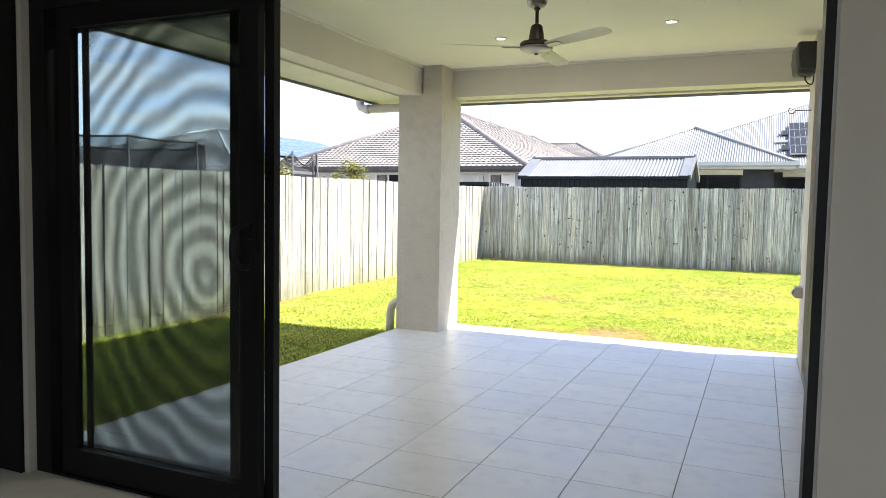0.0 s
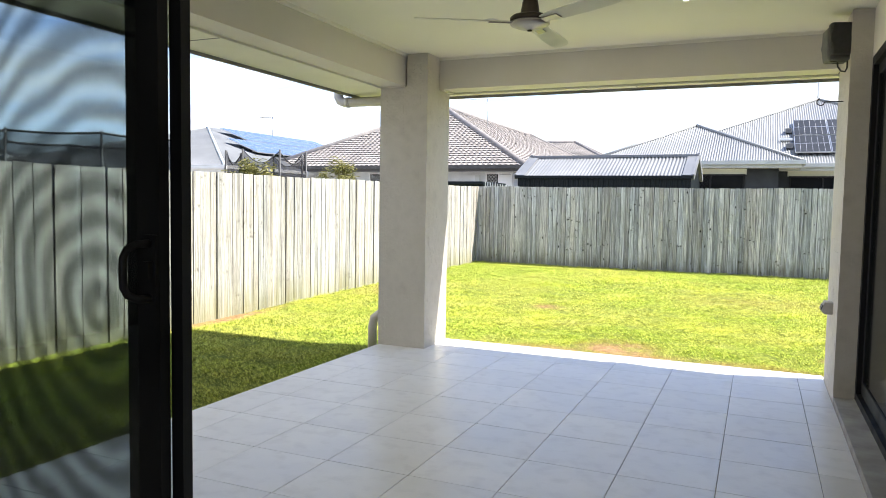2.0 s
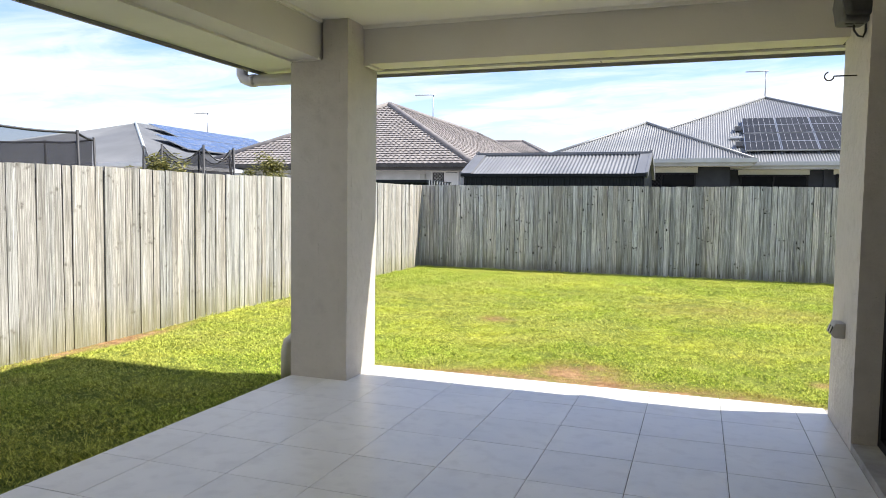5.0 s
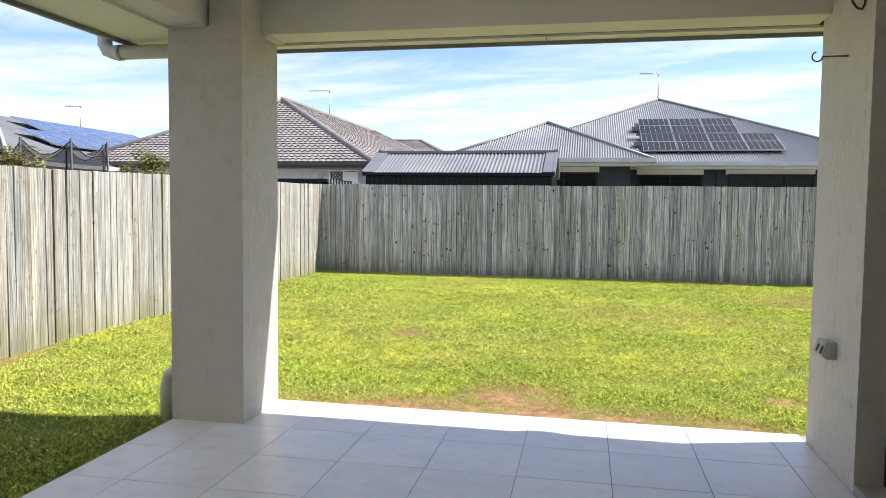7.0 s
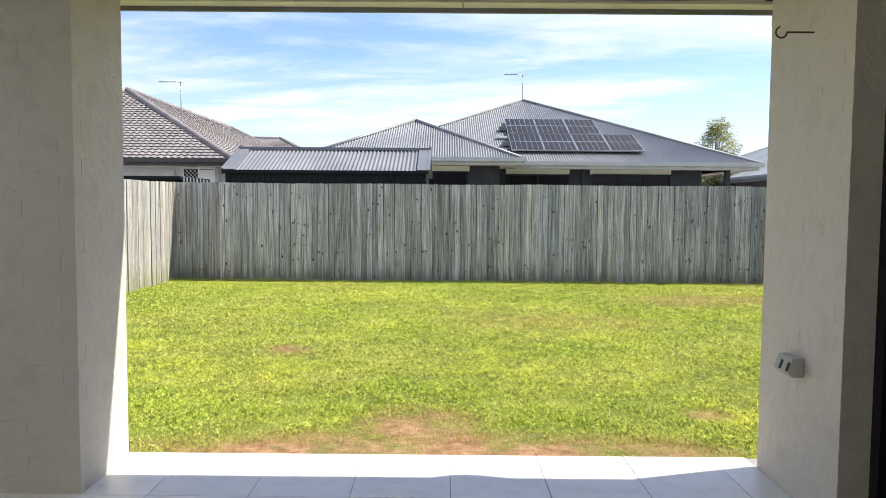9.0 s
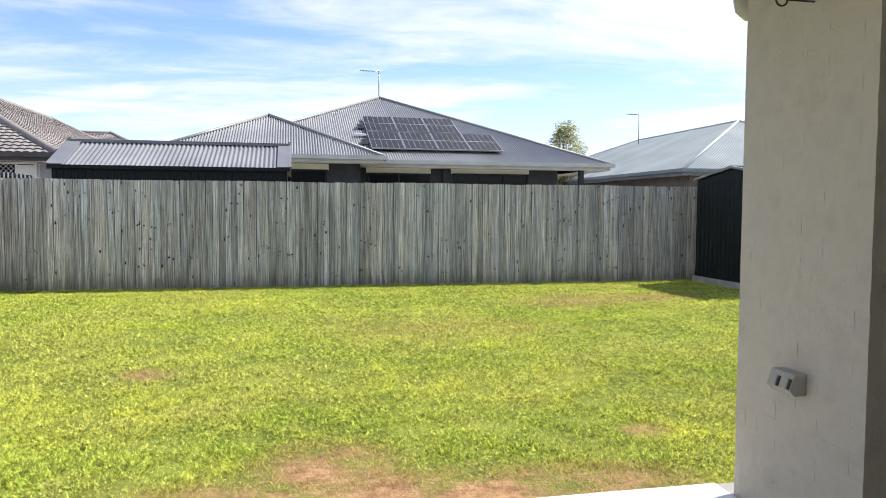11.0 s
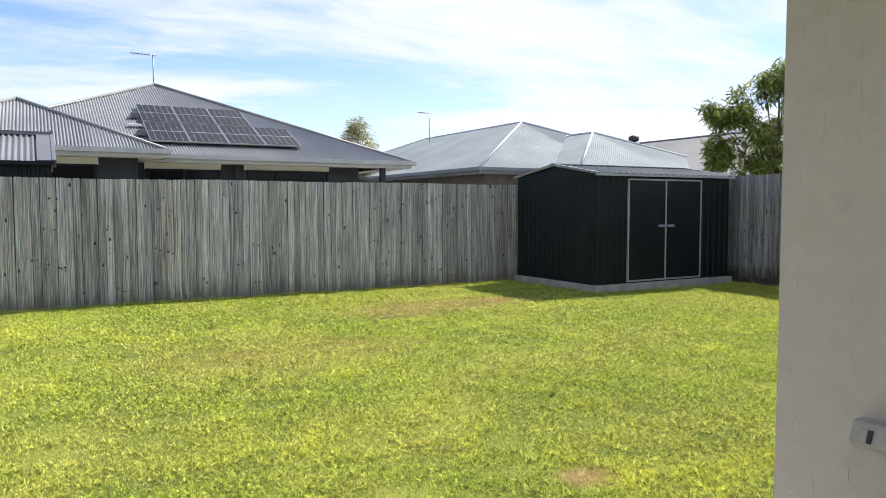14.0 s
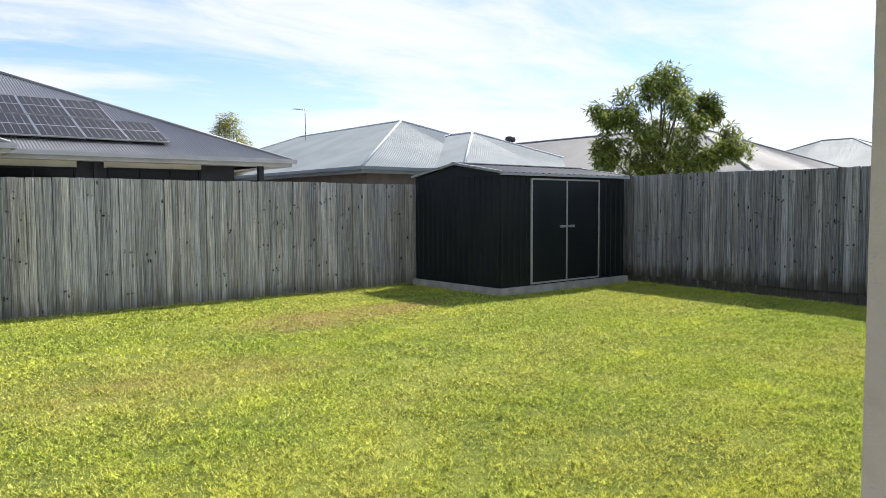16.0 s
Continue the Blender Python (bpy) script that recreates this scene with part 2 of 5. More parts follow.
    ad = N("ShaderNodeMath"); ad.operation = "MULTIPLY_ADD"; ad.inputs[1].default_value = -0.7
    L(broad, ad.inputs[0]); L(sp.outputs["Z"], ad.inputs[2])
    col = mixed(ramp(ad.outputs[0], 0.10, -0.30, 0, algae), col, (0.27, 0.26, 0.10))
    col = mixed(ramp(ad.outputs[0], -0.10, -0.26, 0, stain), col, (0.10, 0.085, 0.06))
    hs, pr = N("ShaderNodeHueSaturation"), ramp(oi.outputs["Random"], 0, 1, 1 - spread, 1 + spread)
    L(pr, hs.inputs["Value"]); L(col, hs.inputs["Color"])
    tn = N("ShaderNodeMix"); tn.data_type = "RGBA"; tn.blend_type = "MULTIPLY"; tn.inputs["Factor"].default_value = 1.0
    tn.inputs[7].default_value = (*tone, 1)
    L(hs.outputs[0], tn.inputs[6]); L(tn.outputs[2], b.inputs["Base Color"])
    bp = N("ShaderNodeBump"); bp.inputs["Strength"].default_value = 0.9; bp.inputs["Distance"].default_value = 0.006
    L(grain, bp.inputs["Height"]); L(bp.outputs[0], b.inputs["Normal"])
    return m


M["paling"] = paling_material("weathered_paling", (0.97, 0.975, 1.0), 1.0, 0.27, 0.4)
M["paling_side"] = paling_material("bleached_paling", (0.80, 0.785, 0.74), 0.4, 0.13, 0.05, (0.24, 0.235, 0.225), 0.55)
# darker copy of the palings: shade on that fence is put into the tone
M["paling_dark_shaded"] = paling_material("dark_shaded_paling", (0.54, 0.56, 0.62), 0.95, 0.32, 0.7)
PATCHES = [(-1.55, 7.5, 1.75, 0.50, 1.0), (-1.46, 8.05, 0.45, 0.5, 0.8), (-0.4, 7.5, 0.9, 0.4, 0.9), (-2.81, 10.4, 0.28, 0.24, 0.62), (2.3, 13.9, 0.9, 0.75, 0.5), (3.4, 14.0, 1.0, 0.55, 0.5), (0.58, 8.3, 0.2, 0.16, 0.55), (4.1, 14.0, 0.5, 0.25, 0.5), (-6.05, 7.5, 0.16, 1.4, 0.9), (-5.7, 11.5, 0.4, 1.6, 0.45), (0.1, 12.0, 1.6, 0.7, 0.22)]


def lawn_material(name, blade):
    """Turf whose green shifts in patches, with bare sandy spots at the places in PATCHES."""
    m = material(name, (0.15, 0.2, 0.04), 0.9 if not blade else 0.6, spec=0.04)
    nt = m.node_tree
    N, L = nt.nodes.new, nt.links.new
    b = nt.nodes["Principled BSDF"]
    ge = N("ShaderNodeNewGeometry")

    def noise_at(scale, detail, rough=0.6):
        n = N("ShaderNodeTexNoise")
        n.inputs["Scale"].default_value, n.inputs["Detail"].default_value, n.inputs["Roughness"].default_value = scale, detail, rough
        L(ge.outputs["Position"], n.inputs["Vector"])
        return n.outputs["Fac"]

    def ramp(src, lo, hi, a=0.0, c=1.0):
        r = N("ShaderNodeMapRange")
        for key, v in (("From Min", lo), ("From Max", hi), ("To Min", a), ("To Max", c)):
            r.inputs[key].default_value = v
        L(src, r.inputs["Value"])
        return r.outputs[0]

    def mixed(fac, c1, c2):
        x = N("ShaderNodeMix"); x.data_type = "RGBA"
        for sock, c in ((6, c1), (7, c2)):
            if isinstance(c, tuple):
                x.inputs[sock].default_value = (*c, 1)
            else:
                L(c, x.inputs[sock])
        L(fac, x.inputs["Factor"])
        return x.outputs[2]

    if blade:
        zone = ramp(noise_at(0.45, 4), 0.42, 0.58)
        low, high = mixed(zone, (0.10, 0.145, 0.028), (0.06, 0.115, 0.017)), mixed(zone, (0.87, 0.85, 0.19), (0.63, 0.80, 0.105))
        col = mixed(ge.outputs["Random Per Island"], low, high)
        col = mixed(ramp(noise_at(0.7, 5), 0.50, 0.66, 0, 0.55), col, (0.80, 0.82, 0.10))
        col = mixed(ramp(noise_at(1.9, 6, 0.7), 0.54, 0.66, 0, 0.5), col, (0.60, 0.54, 0.22))
        col = mixed(ramp(noise_at(11, 5, 0.75), 0.50, 0.60, 0, 0.5), col, (0.075, 0.13, 0.024))
        col = mixed(ramp(noise_at(34, 3, 0.7), 0.50, 0.42, 0, 0.8), col, (0.03, 0.055, 0.012))
        col = mixed(ramp(noise_at(41, 3, 0.7), 0.52, 0.60, 0, 0.8), col, (1.0, 1.0, 0.22))
    else:
        col = mixed(ramp(noise_at(38, 6, 0.75), 0.35, 0.65), (0.030, 0.048, 0.010), (0.20, 0.235, 0.05))
        col = mixed(ramp(noise_at(0.8, 5), 0.42, 0.62, 0, 0.4), col, (0.36, 0.38, 0.08))
        bp = N("ShaderNodeBump"); bp.inputs["Strength"].default_value = 0.8; bp.inputs["Distance"].default_value = 0.02
        L(noise_at(45, 6), bp.inputs["Height"]); L(bp.outputs[0], b.inputs["Normal"])
    wob = noise_at(2.6, 6, 0.7)
    total = None
    for px, py, rx, ry, amount in PATCHES:
        sub = N("ShaderNodeVectorMath"); sub.operation = "SUBTRACT"; sub.inputs[1].default_value = (px, py, 0)
        dv = N("ShaderNodeVectorMath"); dv.operation = "MULTIPLY"; dv.inputs[1].default_value = (1 / rx, 1 / ry, 0)
        ln = N("ShaderNodeVectorMath"); ln.operation = "LENGTH"
        L(ge.outputs["Position"], sub.inputs[0]); L(sub.outputs[0], dv.inputs[0]); L(dv.outputs[0], ln.inputs[0])
        f = ramp(ln.outputs["Value"], 1.15, 0.45, 0, amount)
        if total is None:
            total = f
        else:
            mx = N("ShaderNodeMath"); mx.operation = "MAXIMUM"
            L(total, mx.inputs[0]); L(f, mx.inputs[1])
            total = mx.outputs[0]
    mu = N("ShaderNodeMath"); mu.operation = "MULTIPLY"
    L(total, mu.inputs[0]); L(ramp(wob, 0.34, 0.58, 0.1, 1.25), mu.inputs[1])
    cl = N("ShaderNodeClamp")
    L(mu.outputs[0], cl.inputs[0])
    sand = mixed(ramp(noise_at(14, 5), 0.35, 0.65), (0.20, 0.115, 0.06), (0.40, 0.25, 0.14)) if not blade else mixed(ramp(noise_at(14, 5), 0.35, 0.65), (0.36, 0.23, 0.10), (0.55, 0.36, 0.17))
    col = mixed(cl.outputs[0], col, sand)
    L(col, b.inputs["Base Color"])
    if not blade:
        sp = N("ShaderNodeVectorMath"); sp.operation = "DISTANCE"; sp.inputs[1].default_value = (1.4, 6.0, 0)
        L(ge.outputs["Position"], sp.inputs[0])
        col2 = mixed(ramp(sp.outputs["Value"], 15.0, 17.0), col, (0.22, 0.20, 0.18))
        L(col2, b.inputs["Base Color"])
    if blade:
        tr, ms = N("ShaderNodeBsdfTranslucent"), N("ShaderNodeMixShader")
        L(col, tr.inputs["Color"])
        ms.inputs[0].default_value = 0.2
        L(b.outputs[0], ms.inputs[1]); L(tr.outputs[0], ms.inputs[2])
        L(ms.outputs[0], nt.nodes["Material Output"].inputs[0])
    return m


M["lawn"] = lawn_material("lawn_soil", False)
M["grass"] = lawn_material("grass_blade", True)
M["shed"] = vary(material("shed_steel", (0.02, 0.024, 0.03), 0.45, spec=0.22), (0.006, 0.009, 0.011), (0.010, 0.014, 0.016), 2, 4, coords="World", rough=(0.38, 0.5))
M["shed_trim"] = material("shed_trim", (0.36, 0.37, 0.38), 0.5, 0.3)
M["pale_cap"] = material("pale_ridge_cap", (0.42, 0.46, 0.48), 0.6)
M["concrete"] = vary(material("concrete", (0.3, 0.29, 0.27), 0.9), (0.26, 0.25, 0.23), (0.38, 0.37, 0.34), 5, 6, coords="World", bump=0.4, bump_scale=40)
M["metal_roof"] = vary(material("metal_roof", (0.33, 0.34, 0.36), 0.45, 0.1), (0.195, 0.20, 0.20), (0.235, 0.24, 0.24), 0.8, 4, coords="World", rough=(0.4, 0.5))
M["shed_roof"] = vary(material("grey_ribbed_steel", (0.15, 0.15, 0.16), 0.5), (0.14, 0.145, 0.155), (0.18, 0.185, 0.195), 1.5, 4, coords="World")
M["pale_roof"] = vary(material("pale_metal_roof", (0.42, 0.46, 0.48), 0.65, 0.0, 0.3), (0.195, 0.228, 0.237), (0.245, 0.278, 0.287), 0.6, 4, coords="World")
M["grey_roof"] = vary(material("grey_metal_roof", (0.33, 0.33, 0.33), 0.65, 0.0, 0.3), (0.13, 0.137, 0.148), (0.165, 0.172, 0.184), 0.6, 4, coords="World")
M["tile_roof"] = vary(material("concrete_roof_tile", (0.3, 0.26, 0.24), 0.8), (0.20, 0.18, 0.17), (0.27, 0.245, 0.23), 1.6, 6, coords="World", bump=0.2, bump_scale=20)
M["ridge_cap"] = vary(material("ridge_cap", (0.24, 0.22, 0.21), 0.8), (0.17, 0.155, 0.15), (0.24, 0.22, 0.21), 3, 5, coords="World")
M["wall_dark"] = vary(material("dark_render", (0.06, 0.065, 0.075), 0.8), (0.026, 0.029, 0.035), (0.036, 0.040, 0.047), 3, 4, coords="World")
M["wall_tan"] = vary(material("tan_render", (0.25, 0.22, 0.18), 0.8), (0.13, 0.115, 0.095), (0.17, 0.15, 0.125), 3, 4, coords="World")
M["wall_light"] = vary(material("light_render", (0.55, 0.56, 0.56), 0.8), (0.52, 0.53, 0.53), (0.60, 0.61, 0.61), 3, 4, coords="World")
M["white_trim"] = vary(material("white_trim", (0.72, 0.72, 0.70), 0.5), (0.68, 0.68, 0.66), (0.76, 0.76, 0.74), 2, 3, coords="World")
M["grey_trim"] = vary(material("pale_grey_trim", (0.5, 0.51, 0.49), 0.5), (0.44, 0.45, 0.43), (0.52, 0.53, 0.51), 2, 3, coords="World")
M["dark_gutter"] = vary(material("charcoal_gutter", (0.06, 0.055, 0.05), 0.5), (0.05, 0.046, 0.043), (0.075, 0.07, 0.065), 3, 4)
M["glass_dark"] = material("dark_window_glass", (0.006, 0.007, 0.008), 0.1, spec=0.15)
M["panel"] = vary(material("solar_cell", (0.02, 0.022, 0.03), 0.55, spec=0.2), (0.014, 0.016, 0.019), (0.022, 0.024, 0.028), 2, 3)
# blue of the reflected sky is put into the cell colour here
M["panel_sky_tinted"] = vary(material("sky_tinted_solar_cell", (0.06, 0.10, 0.2), 0.15, spec=0.6), (0.07, 0.115, 0.22), (0.09, 0.14, 0.26), 2, 3, rough=(0.12, 0.2))
M["panel_line"] = material("solar_busbar", (0.38, 0.38, 0.39), 0.5, 0.0)
M["steel"] = material("brushed_nickel", (0.40, 0.38, 0.35), 0.32, 0.9)
M["dark_metal"] = material("dark_bronze_metal", (0.06, 0.05, 0.04), 0.35, 0.7)
M["blade"] = vary(material("fan_blade", (0.62, 0.62, 0.58), 0.45), (0.70, 0.69, 0.58), (0.76, 0.75, 0.64), 4, 3)
M["plastic_dark"] = vary(material("dark_plastic", (0.03, 0.03, 0.033), 0.55), (0.028, 0.028, 0.03), (0.038, 0.038, 0.04), 30, 3)
M["plastic_grey"] = vary(material("grey_plastic", (0.55, 0.55, 0.54), 0.5), (0.52, 0.52, 0.51), (0.58, 0.58, 0.57), 10, 3)
M["plastic_mid"] = vary(material("mid_grey_plastic", (0.12, 0.12, 0.12), 0.5), (0.10, 0.10, 0.10), (0.14, 0.14, 0.14), 10, 3)
M["outlet"] = vary(material("weathered_grey_plastic", (0.42, 0.40, 0.36), 0.55), (0.38, 0.365, 0.33), (0.44, 0.425, 0.39), 14, 3)
M["galv"] = material("galvanised_steel", (0.45, 0.46, 0.47), 0.4, 0.8)
M["bark"] = vary(material("bark", (0.12, 0.09, 0.07), 0.9), (0.08, 0.06, 0.045), (0.16, 0.13, 0.10), 8, 6, bump=0.6)
M["net"] = material("trampoline_net", (0.02, 0.02, 0.022), 0.8)


def leaf_material(name, c1, c2):
    m = material(name, c1, 0.5, spec=0.3)
    nt = m.node_tree
    N, L = nt.nodes.new, nt.links.new
    ge = N("ShaderNodeNewGeometry")
    mix = N("ShaderNodeMix"); mix.data_type = "RGBA"
    mix.inputs[6].default_value, mix.inputs[7].default_value = (*c1, 1), (*c2, 1)
    L(ge.outputs["Random Per Island"], mix.inputs["Factor"])
    b = nt.nodes["Principled BSDF"]
    L(mix.outputs[2], b.inputs["Base Color"])
    tr, ms = N("ShaderNodeBsdfTranslucent"), N("ShaderNodeMixShader")
    L(mix.outputs[2], tr.inputs["Color"])
    ms.inputs[0].default_value = 0.35
    L(b.outputs[0], ms.inputs[1]); L(tr.outputs[0], ms.inputs[2])
    L(ms.outputs[0], nt.nodes["Material Output"].inputs[0])
    return m


M["leaf"] = leaf_material("tree_leaf", (0.06, 0.105, 0.022), (0.37, 0.42, 0.11))
M["leaf_shrub"] = leaf_material("olive_shrub_leaf", (0.08, 0.09, 0.025), (0.36, 0.33, 0.12))
M["leaf_yellow"] = leaf_material("shrub_leaf", (0.22, 0.24, 0.05), (0.50, 0.47, 0.14))


def glass_material(name, tint=(0.80, 0.84, 0.84)):
    m = bpy.data.materials.new(name)
    m.use_nodes = True
    nt = m.node_tree
    nt.nodes.clear()
    N, L = nt.nodes.new, nt.links.new
    out, t, g, ms, lw = N("ShaderNodeOutputMaterial"), N("ShaderNodeBsdfTransparent"), N("ShaderNodeBsdfGlossy"), N("ShaderNodeMixShader"), N("ShaderNodeLayerWeight")
    t.inputs["Color"].default_value = (*tint, 1)
    g.inputs["Roughness"].default_value = 0.03
    pw, mr = N("ShaderNodeMath"), N("ShaderNodeMapRange")
    pw.operation = "POWER"; pw.inputs[1].default_value = 4.0
    mr.inputs["To Min"].default_value, mr.inputs["To Max"].default_value = 0.05, 0.7
    L(lw.outputs["Facing"], pw.inputs[0]); L(pw.outputs[0], mr.inputs["Value"])
    L(mr.outputs[0], ms.inputs[0]); L(t.outputs[0], ms.inputs[1]); L(g.outputs[0], ms.inputs[2]); L(ms.outputs[0], out.inputs[0])
    return m


def screen_material(name):
    """Fine woven insect screen; the slow moire rings of overlapping weaves are painted into its opacity."""
    m = bpy.data.materials.new(name)
    m.use_nodes = True
    nt = m.node_tree
    nt.nodes.clear()
    N, L = nt.nodes.new, nt.links.new
    out, t, d, ms = N("ShaderNodeOutputMaterial"), N("ShaderNodeBsdfTransparent"), N("ShaderNodeBsdfDiffuse"), N("ShaderNodeMixShader")
    d.inputs["Color"].default_value = (0.02, 0.02, 0.022, 1)
    ge, mp, wv, mr = N("ShaderNodeNewGeometry"), N("ShaderNodeMapping"), N("ShaderNodeTexWave"), N("ShaderNodeMapRange")
    mp.inputs["Location"].default_value = (2.78, 0, -0.966)
    mp.inputs["Scale"].default_value = (1.3, 0.0, 1.0)
    wv.wave_type, wv.rings_direction, wv.wave_profile = "RINGS", "SPHERICAL", "SIN"
    wv.inputs["Scale"].default_value, wv.inputs["Distortion"].default_value, wv.inputs["Detail"].default_value, wv.inputs["Detail Scale"].default_value = 2.6, 9.0, 2.0, 0.5
    mr.inputs["To Min"].default_value, mr.inputs["To Max"].default_value = 0.12, 0.44
    L(ge.outputs["Position"], mp.inputs[0]); L(mp.outputs[0], wv.inputs["Vector"]); L(wv.outputs["Fac"], mr.inputs["Value"])
    L(mr.outputs[0], ms.inputs[0]); L(t.outputs[0], ms.inputs[1]); L(d.outputs[0], ms.inputs[2]); L(ms.outputs[0], out.inputs[0])
    return m


M["screen"] = screen_material("insect_screen")
M["glass"] = glass_material("clear_glass")


def netting_material():
    m = bpy.data.materials.new("safety_netting")
    m.use_nodes = True
    nt = m.node_tree
    nt.nodes.clear()
    N, L = nt.nodes.new, nt.links.new
    out, t, d, ms = N("ShaderNodeOutputMaterial"), N("ShaderNodeBsdfTransparent"), N("ShaderNodeBsdfDiffuse"), N("ShaderNodeMixShader")
    d.inputs["Color"].default_value = (0.03, 0.03, 0.035, 1)
    ms.inputs[0].default_value = 0.6
    L(t.outputs[0], ms.inputs[1]); L(d.outputs[0], ms.inputs[2]); L(ms.outputs[0], out.inputs[0])
    return m


M["netting"] = netting_material()


# ---- mesh helpers ----
def box(bm, x0, x1, y0, y1, z0, z1, m=None):
    vs = [Vector((x, y, z)) for z in (z0, z1) for y in (y0, y1) for x in (x0, x1)]
    if m is not None:
        vs = [m @ v for v in vs]
    v = [bm.verts.new(p) for p in vs]
    for f in ((0, 2, 3, 1), (4, 5, 7, 6), (0, 1, 5, 4), (2, 6, 7, 3), (0, 4, 6, 2), (1, 3, 7, 5)):
        bm.faces.new([v[i] for i in f])
    return bm


def prism(bm, outline, y0, y1, m=None):
    """A solid with an outline in x and z, from y0 to y1."""
    a = [Vector((x, y0, z)) for x, z in outline]
    b = [Vector((x, y1, z)) for x, z in outline]
    if m is not None:
        a, b = [m @ v for v in a], [m @ v for v in b]
    a, b = [bm.verts.new(v) for v in a], [bm.verts.new(v) for v in b]
    n = len(a)
    bm.faces.new(a)
    bm.faces.new(b[::-1])
    for i in range(n):
        bm.faces.new((a[i], b[i], b[(i + 1) % n], a[(i + 1) % n]))
    return bm


def tube(bm, points, radius, sides=10, caps=True):
    """A round bar along a line of points; radius may be a list."""
    pts = [Vector(p) for p in points]
    rad = radius if isinstance(radius, (list, tuple)) else [radius] * len(pts)
    rings, up = [], None
    for i, p in enumerate(pts):
        d = (pts[min(i + 1, len(pts) - 1)] - pts[max(i - 1, 0)]).normalized()
        if up is None:
            up = d.orthogonal().normalized()
        side = d.cross(up).normalized()
        up = side.cross(d).normalized()
        rings.append([bm.verts.new(p + (up * math.cos(a) + side * math.sin(a)) * rad[i]) for a in (2 * math.pi * k / sides for k in range(sides))])
    for r, s in zip(rings, rings[1:]):
        for k in range(sides):
            f = bm.faces.new((r[k], r[(k + 1) % sides], s[(k + 1) % sides], s[k]))
            f.smooth = True
    if caps:
        bm.faces.new(rings[0][::-1])
        bm.faces.new(rings[-1])
    return bm


def lathe(bm, profile, sides=32, m=None):
    """Turns (radius, z) pairs round the z axis."""
    rings = []
    for r, z in profile:
        ring = [Vector((r * math.cos(2 * math.pi * k / sides), r * math.sin(2 * math.pi * k / sides), z)) for k in range(sides)]
        rings.append([bm.verts.new(m @ v if m is not None else v) for v in ring])
    for a, b in zip(rings, rings[1:]):
        for k in range(sides):
            f = bm.faces.new((a[k], a[(k + 1) % sides], b[(k + 1) % sides], b[k]))
            f.smooth = True
    bm.faces.new(rings[0][::-1])
    bm.faces.new(rings[-1])
    return bm


def soften(bm, width, segments=2):
    bmesh.ops.bevel(bm, geom=list(bm.edges), offset=width, segments=segments, profile=0.5, affect="EDGES")
    return bm


def ribbed(bm, o, u, n, length, height, pitch=0.125, depth=0.014):
    """Upright ribbed sheet from o along u, ribs standing out along n."""
    o, u, n = Vector(o), Vector(u), Vector(n)
    prof = []
    k = max(1, int(length / pitch))
    w = length / k
    for i in range(k):
        prof += [(i * w, 0), (i * w + w * 0.3, 0), (i * w + w * 0.38, depth), (i * w + w * 0.62, depth), (i * w + w * 0.7, 0)]
    prof.append((length, 0))
    prev = None
    for a, d in prof:
        row = [bm.verts.new(o + u * a + n * d), bm.verts.new(o + u * a + n * d + Vector((0, 0, height)))]
        if prev:
            bm.faces.new((prev[0], row[0], row[1], prev[1]))
        prev = row


def part(name, bm, mat, parent=None, label=""):
    bmesh.ops.recalc_face_normals(bm, faces=list(bm.faces)) if len(bm.faces) < 20000 else None
    me = bpy.data.meshes.new(name)
    bm.to_mesh(me)
    bm.free()
    me.materials.append(mat)
    ob = new(name, me)
    if parent is not None:
        ob.parent = parent
        ob.matrix_parent_inverse = parent.matrix_basis.inverted()
    return tagged(ob, label)


def thing(name, place, label, category, group="", kind=""):
    ob = new(name)
    ob.location = place
    ob.empty_display_size = 0.1
    return tagged(ob, label, category, group, kind)


def boxes(name, mat, parent, *dims, bevel=0.0, label=""):
    bm = bmesh.new()
    for d in dims:
        box(bm, *d)
    if bevel:
        soften(bm, bevel)
    return part(name, bm, mat, parent, label)


def structure(name, mat, *dims, label="", bevel=0.0, category=""):
    ob = boxes(name, mat, None, *dims, bevel=bevel)
    return tagged(ob, label, category, "", "structure")


# ---- plan: patio surface at z = 0 ----
PX0, PX1, PY0, PY1 = -3.43, 0.345, 2.46, 7.13
BEAM_Z, SOFFIT_Z, CEIL_Z = 2.40, 2.38, 2.685
WALL_Y = 2.46
FENCE_Y, FENCE_XL, FENCE_XR = 16.3, -6.15, 8.95


def lawn_z(x, y):
    z = -0.12 + 0.10 * min(max((y - 8.0) / 6.0, 0), 1)
    return z + 0.012 * math.sin(x * 0.9 + 1) * math.cos(y * 0.7)


# ---- ground ----
def build_ground():
    bm = bmesh.new()
    def axis(lo, hi, step, far):
        a = list(np.arange(lo, hi + 1e-6, step))
        return [-far, -far / 4] + a + [far / 4, far]
    xs = axis(-7, 11, 0.45, 1500.0)
    ys = axis(-1, 17, 0.45, 1500.0)
    grid = [[bm.verts.new((x, y, lawn_z(x, y))) for x in xs] for y in ys]
    for j in range(len(ys) - 1):
        for i in range(len(xs) - 1):
            bm.faces.new((grid[j][i], grid[j][i + 1], grid[j + 1][i + 1], grid[j + 1][i])).smooth = True
    ob = part("ground", bm, M["lawn"])
    tagged(ob, "green backyard lawn ground with bare sandy patches", "lawn", "", "structure")


build_ground()

